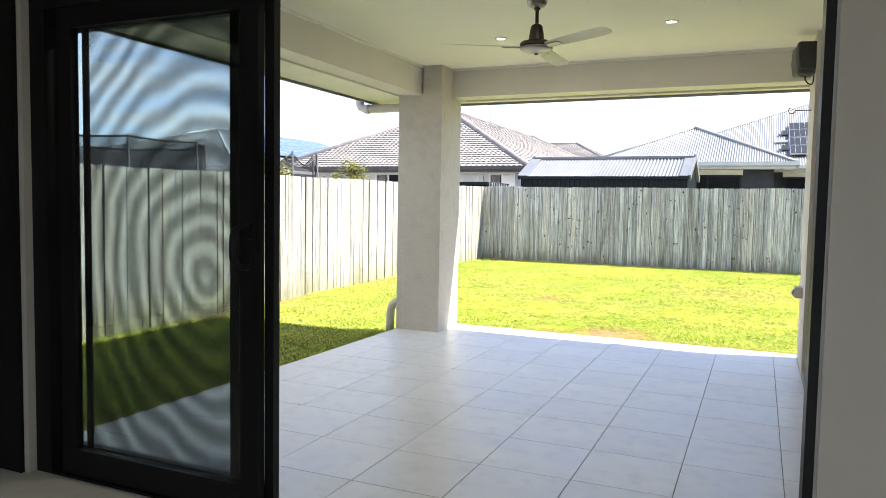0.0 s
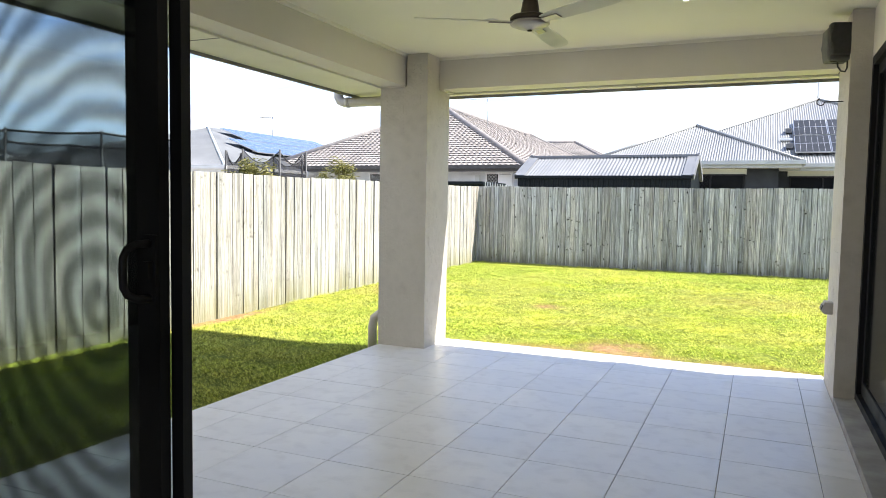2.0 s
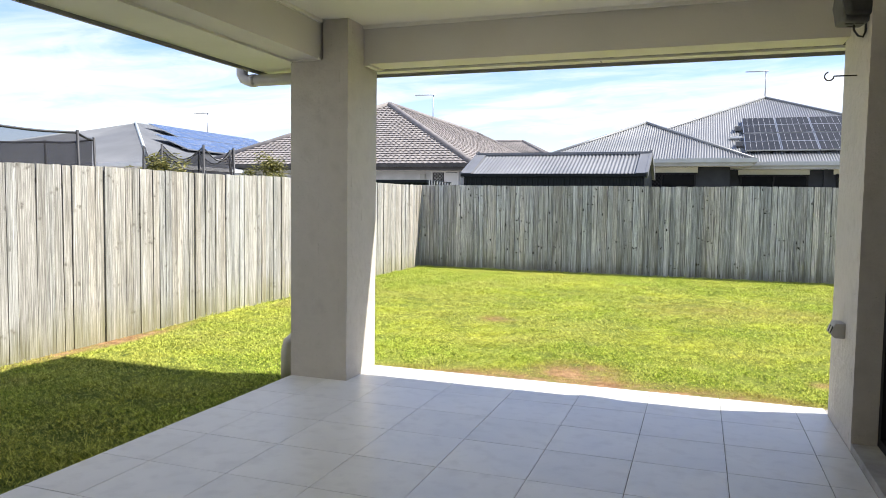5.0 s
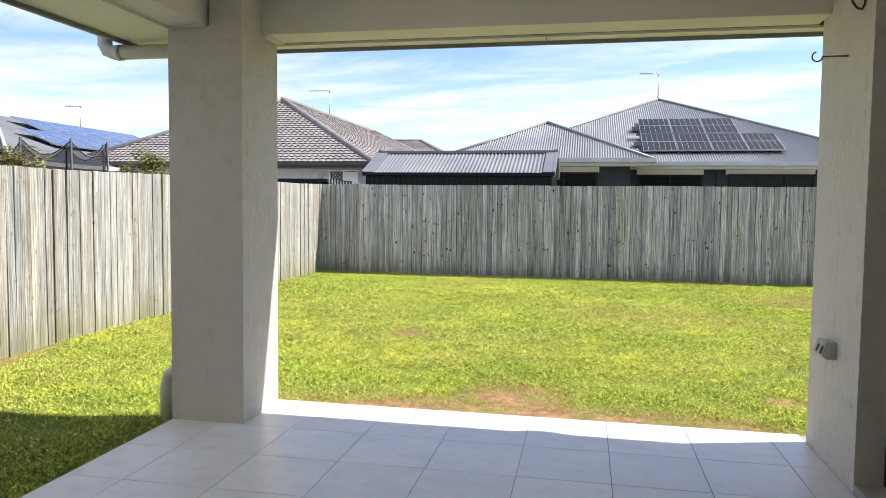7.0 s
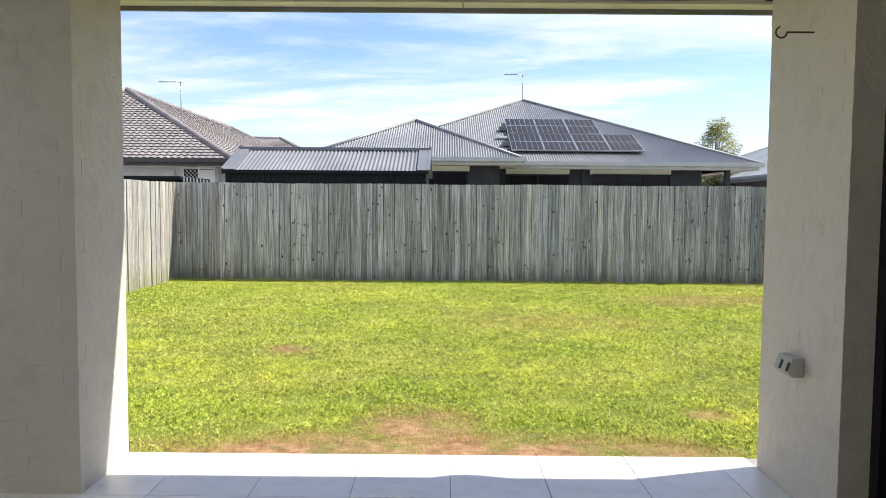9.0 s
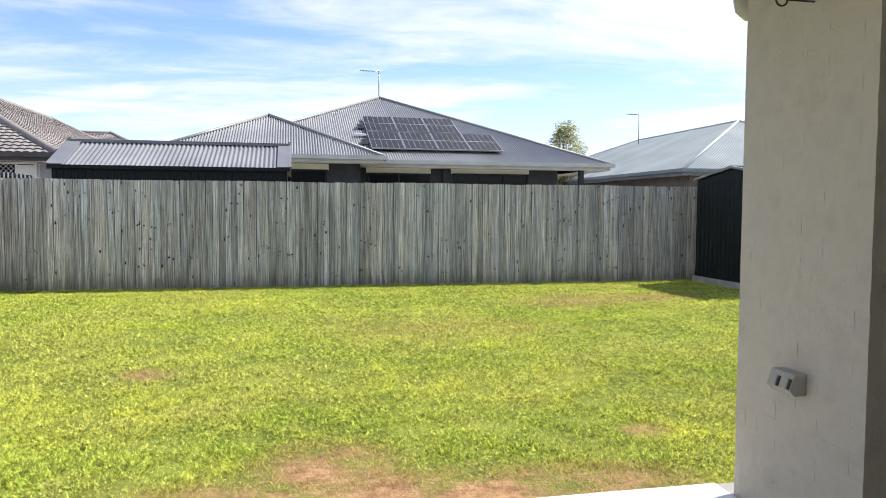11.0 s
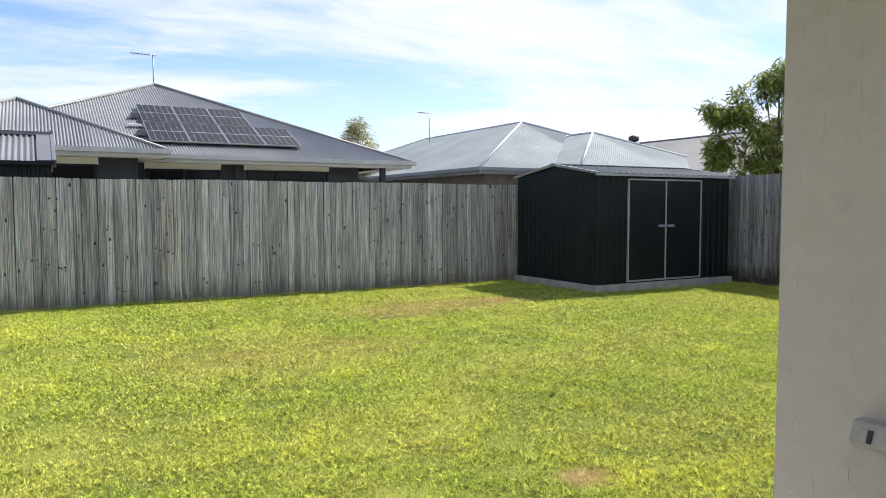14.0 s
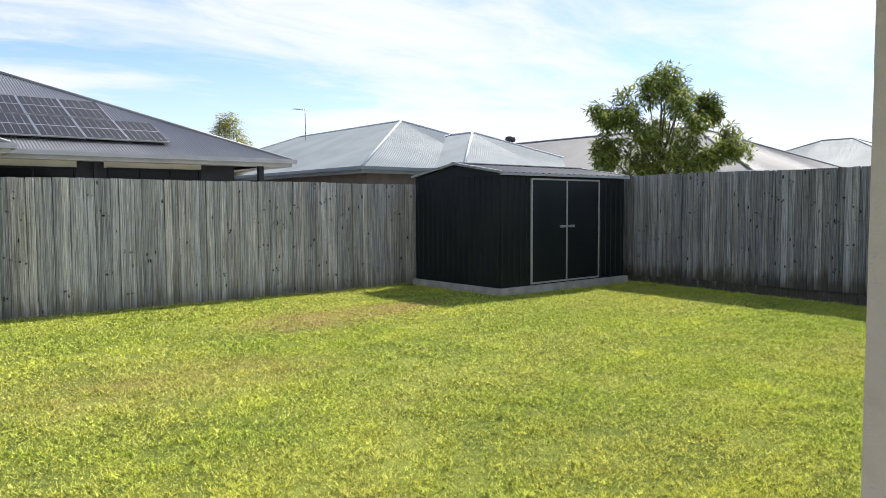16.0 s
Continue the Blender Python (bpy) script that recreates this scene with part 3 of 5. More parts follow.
# ---- house: patio slab, walls, beams, ceiling, eaves ----
structure("patio_slab", M["grout"], (PX0, PX1 + 0.6, WALL_Y - 0.05, PY1 + 0.04, -0.30, -0.006), label="concrete patio slab under pale grey tiles")
structure("floor", M["tile"], (-6.2, 3.0, -4.0, WALL_Y - 0.05, -0.2, 0.0), label="pale tiled interior floor behind the sliding door")
structure("ceiling", M["ceiling"], (PX0 + 0.02, PX1 + 0.3, WALL_Y, PY1 - 0.02, CEIL_Z, CEIL_Z + 0.1), label="cream painted patio ceiling with downlights")
structure("ceiling_inside", M["ceiling"], (-6.2, 3.0, -4.0, WALL_Y, CEIL_Z, CEIL_Z + 0.1), label="white painted interior ceiling")
DOOR_X0, DOOR_X1, DOOR_H = -3.12, 0.20, 2.22
structure("wall_back", M["interior"], (-6.2, DOOR_X0, WALL_Y - 0.2, WALL_Y, 0, CEIL_Z), (DOOR_X0, DOOR_X1, WALL_Y - 0.2, WALL_Y, DOOR_H, CEIL_Z), (DOOR_X1 - 0.02, PX1 + 0.25, WALL_Y - 0.2, WALL_Y, 0, DOOR_H), (DOOR_X1, PX1 + 0.25, WALL_Y - 0.2, WALL_Y, DOOR_H, CEIL_Z), label="painted wall round the sliding door opening")
structure("wall_inside_left", M["interior"], (-6.3, -6.2, -4.0, WALL_Y, 0, CEIL_Z), label="painted interior wall")
structure("wall_inside_right", M["interior"], (3.0, 3.1, -4.0, WALL_Y, 0, CEIL_Z), (PX1 + 0.25, 3.0, WALL_Y - 0.2, WALL_Y, 0, CEIL_Z), label="painted interior wall")
# rear wall lies out of view; its opening is added to let light in
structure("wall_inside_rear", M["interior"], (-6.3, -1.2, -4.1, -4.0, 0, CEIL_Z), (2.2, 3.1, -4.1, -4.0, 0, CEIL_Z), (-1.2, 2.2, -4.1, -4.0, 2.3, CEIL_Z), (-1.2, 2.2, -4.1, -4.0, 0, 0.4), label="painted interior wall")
SIDE_X = PX1 + 0.13
structure("wall_side", M["beam"], (SIDE_X, SIDE_X + 0.15, WALL_Y, 2.9, 0.0, CEIL_Z), (SIDE_X, SIDE_X + 0.15, 2.9, 6.27, 2.36, CEIL_Z), (SIDE_X + 0.15, SIDE_X + 4, 6.90, 7.02, -0.3, CEIL_Z), label="cream rendered side wall over the sliding window")
structure("window_sill", M["concrete"], (PX1, SIDE_X + 0.1, WALL_Y, 6.27, -0.2, 0.045), label="tan brick sill under the side sliding door", bevel=0.004)
structure("beam_back", M["beam"], (PX0 + 0.27, PX1 - 0.001, 6.87, PY1 - 0.02, BEAM_Z, CEIL_Z), label="cream painted patio beam facing the lawn")
structure("beam_side", M["beam"], (PX0 + 0.02, PX0 + 0.25, WALL_Y, 6.86, BEAM_Z, CEIL_Z), label="cream painted patio side beam")
EX, EY = -3.86, 7.22
structure("soffit", M["soffit"], (EX, PX0 + 0.02, WALL_Y - 3, EY, SOFFIT_Z + 0.004, SOFFIT_Z + 0.02), (PX0 + 0.02, 5.0, PY1 - 0.01, EY, SOFFIT_Z + 0.004, SOFFIT_Z + 0.02), label="cream painted eave lining")
structure("fascia", M["gutter"], (EX - 0.02, EX, -3, EY + 0.02, SOFFIT_Z - 0.02, SOFFIT_Z + 0.14), (EX, 5.0, EY, EY + 0.02, SOFFIT_Z - 0.02, SOFFIT_Z + 0.14), label="dark grey eave fascia")
structure("gutter", M["gutter"], (EX - 0.13, EX - 0.02, -3, EY + 0.13, SOFFIT_Z + 0.01, SOFFIT_Z + 0.12), (EX - 0.02, 5.0, EY + 0.02, EY + 0.13, SOFFIT_Z + 0.01, SOFFIT_Z + 0.12), label="dark grey metal roof gutter", bevel=0.01)


def build_own_roof():
    bm = bmesh.new()
    x0, y1, z0 = EX - 0.1, EY + 0.1, SOFFIT_Z + 0.12
    r = 5.0
    a, b, c, d = (x0, -8, z0), (x0, y1, z0), (6.0, y1, z0), (x0 + r, -8, z0 + 0.42 * r)
    e, f = (x0 + r, y1 - r, z0 + 0.42 * r), (6.0, y1 - r, z0 + 0.42 * r)
    v = [bm.verts.new(p) for p in (a, b, c, d, e, f)]
    bm.faces.new((v[0], v[1], v[4], v[3]))
    bm.faces.new((v[1], v[2], v[5], v[4]))
    g = [bm.verts.new(p) for p in ((6.0, -8, z0 + 0.42 * r),)]
    bm.faces.new((v[3], v[4], v[5], g[0]))
    bmesh.ops.solidify(bm, geom=list(bm.faces), thickness=0.05)
    tagged(part("roof", bm, M["grey_roof"]), "grey metal hip roof over the patio and house", "roof", "", "structure")


build_own_roof()


# fill lamp added in the unseen rear opening to brighten the room
rear_fill = new("rear_fill_light", bpy.data.lights.new("rear_fill_light", "AREA"))
rear_fill.matrix_world = look((0.5, -4.05, 1.35), (0.5, 0, 1.2))
rear_fill.data.shape, rear_fill.data.size, rear_fill.data.size_y = "RECTANGLE", 3.3, 1.8
rear_fill.data.energy, rear_fill.data.color = 5.0, (0.95, 0.97, 1.0)

structure("cornice", M["ceiling"], (PX0 + 0.25, PX1, 6.845, 6.87, CEIL_Z - 0.022, CEIL_Z), (PX0 + 0.25, PX0 + 0.275, WALL_Y, 6.59, CEIL_Z - 0.022, CEIL_Z), (PX0 + 0.262, PX0 + 0.285, 6.575, 6.599, CEIL_Z - 0.02, CEIL_Z), label="slim painted bead between beams and ceiling")
structure("beam_cap", M["beam"], (PX0 - 0.03, PX0 + 0.262, 6.575, 6.597, BEAM_Z - 0.012, BEAM_Z + 0.012), (-2.948, -2.90, 6.86, PY1 - 0.03, BEAM_Z - 0.014, BEAM_Z), label="painted trim strip where the column meets the beams")
structure("soffit_joint", M["gutter"], (EX, PX0 + 0.02, 4.4, 4.408, SOFFIT_Z, SOFFIT_Z + 0.003), (-1.2, -1.192, PY1, EY, SOFFIT_Z, SOFFIT_Z + 0.003), label="thin joint in the eave lining")

# ---- brick columns ----
def brick_mesh(lx, ly, lz):
    bm = box(bmesh.new(), -lx / 2, lx / 2, -ly / 2, ly / 2, -lz / 2, lz / 2)
    me = bpy.data.meshes.new("brick")
    bm.to_mesh(me)
    bm.free()
    me.materials.append(M["brick"])
    return me


BRICKS = {}


def brick(parent, x0, x1, y0, y1, z0, z1):
    key = (round(x1 - x0, 3), round(y1 - y0, 3), round(z1 - z0, 3))
    if key not in BRICKS:
        BRICKS[key] = brick_mesh(*key)
    ob = new("brick", BRICKS[key])
    ob.parent = parent
    j = random.uniform
    ob.location = ((x0 + x1) / 2 + j(-0.0005, 0.0005), (y0 + y1) / 2 + j(-0.0005, 0.0005), (z0 + z1) / 2)
    ob.rotation_euler = (0, 0, j(-0.001, 0.001))


def brick_ring(parent, x0, x1, y0, y1, z0, z1, shift):
    """Lays courses of bricks round a rectangle."""
    g, c = 0.0010, 0.0864
    n = round((z1 - z0) / c)
    c = (z1 - z0) / n
    d = 0.07
    for k in range(n):
        a, b = z0 + k * c + g / 2, z0 + (k + 1) * c - g / 2
        odd = (k + shift) % 2
        xs = [x0 + (0.0 if odd else d), x1 - (0.0 if odd else d)]
        ys = [y0 + (d if odd else 0.0), y1 - (d if odd else 0.0)]
        cx = [xs[0]] + [v for v in np.arange(x0 + (0.12 if not odd else 0.24), xs[1] - 0.07, 0.24) if v > xs[0] + 0.07] + [xs[1]]
        cy = [ys[0]] + [v for v in np.arange(y0 + (0.12 if odd else 0.24), ys[1] - 0.07, 0.24) if v > ys[0] + 0.07] + [ys[1]]
        for u, v in zip(cx, cx[1:]):
            brick(parent, u + g / 2, v - g / 2, y0, y0 + d - g, a, b)
            brick(parent, u + g / 2, v - g / 2, y1 - d + g, y1, a, b)
        for u, v in zip(cy, cy[1:]):
            brick(parent, x0, x0 + d - g, u + g / 2, v - g / 2, a, b)
            brick(parent, x1 - d + g, x1, u + g / 2, v - g / 2, a, b)


def build_columns():
    col = structure("column", M["mortar"], (PX0 + 0.0026, -2.9526, 6.6026, 7.0974, -0.2, BEAM_Z - 0.01), (PX0 + 0.2746, -2.9526, 6.6026, 6.8654, BEAM_Z - 0.01, CEIL_Z), label="square brick patio column painted greyish cream", category="column")
    brick_ring(col, PX0, -2.95, 6.60, 7.10, 0.0, BEAM_Z, 0)
    brick_ring(col, PX0 + 0.272, -2.95, 6.60, 6.868, BEAM_Z, CEIL_Z, 1)
    pier = structure("wall_pier", M["mortar"], (PX1 + 0.0011, SIDE_X + 0.40, 6.2711, 7.0189, -0.2, CEIL_Z), label="painted brick wall pier beside the side sliding door", category="wall")
    brick_ring(pier, PX1, SIDE_X + 0.41, 6.27, 7.02, 0.0, CEIL_Z, 1)


# ---- fences ----
def paling_mesh(h, w, cut, wood="paling"):
    bm = prism(bmesh.new(), [(-w / 2, 0), (w / 2, 0), (w / 2, h - cut), (w / 2 - cut, h), (-w / 2 + 0.002, h), (-w / 2, h - 0.002)], 0.0, 0.016)
    me = bpy.data.meshes.new("paling")
    bmesh.ops.recalc_face_normals(bm, faces=list(bm.faces))
    bm.to_mesh(me)
    bm.free()
    me.materials.append(M[wood])
    return me


def build_fence(name, label, start, end, z_base, z_top0, z_top1, wood="paling"):
    """Palings face the side to the right of the line from start to end."""
    a, b = Vector(start), Vector(end)
    d = (b - a)
    length = d.length
    d.normalize()
    turn = math.degrees(math.atan2(d.y, d.x))
    root = thing(name, (a.x, a.y, -0.1), label, "fence")
    meshes = [paling_mesh(1.78, w, c, wood) for w in (0.0920, 0.0940, 0.0955) for c in (0.0035, 0.008)]
    n = int(length / 0.0985)
    step = length / n
    rnd = random.Random(int(length * 10))
    for i in range(n):
        s = (i + 0.5) * step
        p = a + d * s
        zt = z_top0 + (z_top1 - z_top0) * s / length + 0.006 * math.sin(i * 0.21) + rnd.uniform(-0.004, 0.004)
        ob = new("paling", rnd.choice(meshes))
        ob.parent = root
        ob.matrix_parent_inverse = root.matrix_basis.inverted()
        m = pose(p.x, p.y, zt - 1.78, rnd.uniform(-0.25, 0.25), rnd.uniform(-0.25, 0.25), turn + rnd.uniform(-2.2, 2.2)) @ pose(0, rnd.uniform(-0.012, 0.006), 0)
        ob.matrix_basis = m
    bm = bmesh.new()
    for h in (0.25, 0.9, 1.5):
        m = pose(a.x, a.y, z_top0 - 1.78 + h, 0, -math.degrees(math.atan2(z_top1 - z_top0, length)), turn)
        box(bm, 0, length, 0.024, 0.062, -0.04, 0.035, m)
    part("rail", bm, M["paling"], root)
    # dark sheet added behind the palings to stand in for shade in the gaps
    m = pose(a.x, a.y, z_top0 - 1.78, 0, -math.degrees(math.atan2(z_top1 - z_top0, length)), turn)
    part("backing_board", box(bmesh.new(), 0.01, length - 0.01, 0.0225, 0.0238, 0.02, 1.75, m), M["paling_dark_shaded"], root)
    k = int(length / 2.7)
    for i in range(k + 1):
        p = a + d * (length * i / k)
        m = pose(p.x, p.y, 0, 0, 0, turn)
        part("post", box(bmesh.new(), -0.05, 0.05, 0.064, 0.15, -0.4, z_top0 - 0.1, m), M["paling"], root)
    # filler board added at the foot; its dark tone stands in for shaded grass
    bm = bmesh.new()
    m = pose(a.x, a.y, 0, 0, 0, turn)
    box(bm, 0, length, 0.03, 0.07, -0.35, z_base, m)
    part("plinth_board", bm, M["paling_dark_shaded"], root)
    return root


build_fence("paling_fence", "grey weathered timber paling fence across the back of the lawn", (FENCE_XL, FENCE_Y, 0), (FENCE_XR, FENCE_Y, 0), 0.02, 1.73, 1.73)
build_fence("paling_fence", "sun-bleached timber paling fence along the sunny side of the lawn", (FENCE_XL, -2.0, 0), (FENCE_XL, FENCE_Y, 0), -0.1, 1.58, 1.73, "paling_side")
build_fence("paling_fence", "dark grey timber paling fence behind the garden shed, shade in tone", (FENCE_XR, FENCE_Y, 0), (FENCE_XR, 3.0, 0), 0.115, 1.87, 1.87, "paling_dark_shaded")


# ---- roofs ----
def slope(bm, o, u, v, rise, length, reach, kind="corrugated", pitch=0.076):
    """One roof slope: from the eave's start o along u; v points inwards; reach(s) is how far in the roof goes at s; may return (from, to)."""
    o, u, v = Vector(o), Vector(u), Vector(v)
    up = Vector((0, 0, 1))
    if kind == "corrugated":
        n = max(2, int(length / pitch)) * 4
        prev = None
        amp = 0.024 if pitch < 0.125 else 0.012
        for i in range(n + 1):
            s = length * i / n
            r = reach(s)
            lo, hi = r if isinstance(r, tuple) else (0.0, r)
            w = amp * math.sin(2 * math.pi * s / pitch)
            row = [bm.verts.new(o + u * s + v * q + up * (q * rise + w)) for q in (lo, max(hi, lo + 0.001))]
            if prev:
                f = bm.faces.new((prev[0], row[0], row[1], prev[1]))
                f.smooth = True
            prev = row
    else:
        row_l, wave = 0.19, 0.205
        top = max((reach(length * i / 20) if not isinstance(reach(length * i / 20), tuple) else reach(length * i / 20)[1]) for i in range(21))
        rows = int(top / row_l)
        n = max(2, int(length / wave)) * 6
        for j in range(rows + 1):
            q0, q1 = j * row_l, (j + 1) * row_l
            prev = None
            for i in range(n + 1):
                s = length * i / n
                hi = reach(s)
                hi = hi[1] if isinstance(hi, tuple) else hi
                if hi < q0 + 0.02:
                    prev = None
                    continue
                w = 0.026 * abs(math.sin(math.pi * s / wave))
                qe = min(q1 + 0.02, hi)
                qt = q0 - 0.03
                row = [bm.verts.new(o + u * s + v * (q0 + 0.02) + up * (q0 * rise + w - 0.010)), bm.verts.new(o + u * s + v * qt + up * (q0 * rise + w + 0.024)), bm.verts.new(o + u * s + v * qt + up * (q0 * rise + w + 0.024)), bm.verts.new(o + u * s + v * qe + up * (qe * rise + w))]
                if prev:
                    bm.faces.new((prev[0], row[0], row[1], prev[1]))
                    f = bm.faces.new((prev[2], row[2], row[3], prev[3]))
                    f.smooth = True
                prev = row


def hip_house(name, label, x0, x1, y0, y1, eave, rise, roof_mat, wall_mat, cap_mat, kind="corrugated", over=0.6, trim="white_trim", sides="nswe", floor=-0.3, front_reach=None, walls=None, pitch=0.076):
    """A house with a hip roof on the rectangle of its eaves; sides: which slopes are modelled finely."""
    root = thing(name, ((x0 + x1) / 2, (y0 + y1) / 2, floor), label, "house")
    boxes("wall", wall_mat, root, *(walls or [(x0 + over, x1 - over, y0 + over, y1 - over, floor, eave + 0.02)]))
    W, D = x1 - x0, y1 - y0
    r = min(W, D) / 2
    bm = bmesh.new()
    fr = (lambda s: min(s, W - s, r)) if front_reach is None else front_reach
    slope(bm, (x0, y0, eave), (1, 0, 0), (0, 1, 0), rise, W, fr, kind, pitch)
    slope(bm, (x0, y0, eave), (0, 1, 0), (1, 0, 0), rise, D, lambda s: min(s, D - s, r), kind, pitch)
    slope(bm, (x1, y0, eave), (0, 1, 0), (-1, 0, 0), rise, D, lambda s: min(s, D - s, r), kind, pitch)
    slope(bm, (x0, y1, eave), (1, 0, 0), (0, -1, 0), rise, W, lambda s: min(s, W - s, r), kind, pitch=0.3)
    roof = part("roof", bm, roof_mat, root)
    if W <= D:
        a, b = Vector((x0 + r, y0 + r, eave + rise * r)), Vector((x0 + r, y1 - r, eave + rise * r))
    else:
        a, b = Vector((x0 + r, y0 + r, eave + rise * r)), Vector((x1 - r, y0 + r, eave + rise * r))
    up = Vector((0, 0, 0.02))
    bm = bmesh.new()
    rc = 0.055 if kind == "corrugated" else 0.12
    tube(bm, [a + up, b + up + Vector((0.001, 0, 0))], rc, 8)
    ends = [((x0, y0), a), ((x1, y0), a if W <= D else b), ((x0, y1), b if W <= D else a), ((x1, y1), b)]
    for (cx, cy), top in ends:
        tube(bm, [Vector((cx, cy, eave + 0.01)), top + up], rc, 8)
    part("ridge_capping", bm, cap_mat, roof)
    t = M[trim]
    boxes("gutter", t, root, (x0 - 0.11, x1 + 0.11, y0 - 0.11, y0, eave - 0.10, eave + 0.02), (x0 - 0.11, x1 + 0.11, y1, y1 + 0.11, eave - 0.10, eave + 0.02), (x0 - 0.11, x0, y0, y1, eave - 0.10, eave + 0.02), (x1, x1 + 0.11, y0, y1, eave - 0.10, eave + 0.02))
    boxes("fascia", t, root, (x0, x1, y0, y0 + 0.03, eave - 0.20, eave - 0.01), (x0, x0 + 0.03, y0 + 0.03, y1, eave - 0.20, eave - 0.01), (x1 - 0.03, x1, y0 + 0.03, y1, eave - 0.20, eave - 0.01))
    boxes("eave_lining", M["white_trim"], root, (x0 + 0.03, x1 - 0.03, y0 + 0.03, y0 + over, eave - 0.19, eave - 0.18), (x0 + 0.03, x0 + over, y0 + over, y1, eave - 0.19, eave - 0.18), (x1 - over, x1 - 0.03, y0 + over, y1, eave - 0.19, eave - 0.18))
    return root


def add_window(parent, x0, x1, y, z0, z1, frame_mat, glass_mat=None, panes=2, bars=False):
    w = part("window", box(bmesh.new(), x0, x1, y, y + 0.05, z0, z1), glass_mat or M["glass_dark"], parent, "dark window glass")
    bm = bmesh.new()
    t = 0.05
    box(bm, x0 - t, x1 + t, y - 0.04, y + 0.02, z1, z1 + t)
    box(bm, x0 - t, x1 + t, y - 0.04, y + 0.02, z0 - t, z0)
    for k in range(panes + 1):
        x = x0 + (x1 - x0) * k / panes
        box(bm, x - t / 2, x + t / 2, y - 0.035, y + 0.02, z0, z1)
    part("window_frame", bm, frame_mat, w)
    if bars:
        bm = bmesh.new()
        bx1 = x0 + (x1 - x0) / panes
        for k in range(-12, 24):
            s = x0 + k * 0.12
            for sg in (1, -1):
                p0, p1 = Vector((s, y - 0.03, z0)), Vector((s + sg * (z1 - z0), y - 0.03, z1))
                # clip to the pane
                q = []
                for tt in np.linspace(0, 1, 13):
                    p = p0.lerp(p1, tt)
                    if x0 <= p.x <= bx1:
                        q.append(p)
                if len(q) > 1:
                    tube(bm, [q[0], q[-1]], 0.007, 4)
        part("security_grille", bm, M["white_trim"] if frame_mat is M["white_trim"] else M["black_frame"], w)
    return w


def antenna(x, y, z, h, label="thin metal television aerial on a neighbour's roof", arm=0.9, turn=180):
    root = thing("antenna", (x, y, z), label, "antenna", "roof aerials")
    part("mast", tube(bmesh.new(), [(x, y, z - 0.25), (x, y, z + h)], 0.022, 6), M["galv"], root)
    bm = bmesh.new()
    d = Vector((math.cos(radians(turn)), math.sin(radians(turn)), 0))
    e = Vector((-d.y, d.x, 0))
    top = Vector((x, y, z + h - 0.03))
    tube(bm, [top - d * 0.1, top + d * arm], 0.018, 6)
    for k in range(6):
        c = top + d * (arm * (k + 1) / 6)
        tube(bm, [c - e * 0.22, c + e * 0.22], 0.008, 4)
    part("boom", bm, M["galv"], root)


def solar_panel(house, place, turn, tilt, w, h, face="panel"):
    m = pose(*place, tilt, 0, turn)
    root = part("solar_panel", box(bmesh.new(), 0.008, w - 0.008, 0.008, h - 0.008, 0.06, 0.10, m), M["galv"], house, "dark solar panel in a silver frame")
    part("glass_face", box(bmesh.new(), 0.03, w - 0.03, 0.03, h - 0.03, 0.098, 0.105, m), M[face], root)
    for k in range(1, 6):
        part("grid_line", box(bmesh.new(), w * k / 6 - 0.004, w * k / 6 + 0.004, 0.03, h - 0.03, 0.103, 0.108, m), M["panel_line"], root)
    part("grid_line", box(bmesh.new(), 0.03, w - 0.03, h / 2 - 0.014, h / 2 + 0.014, 0.104, 0.109, m), M["galv"], root)
    part("bracket", box(bmesh.new(), 0.1, w - 0.1, 0.3, 0.36, 0.0, 0.06, m), M["galv"], root)


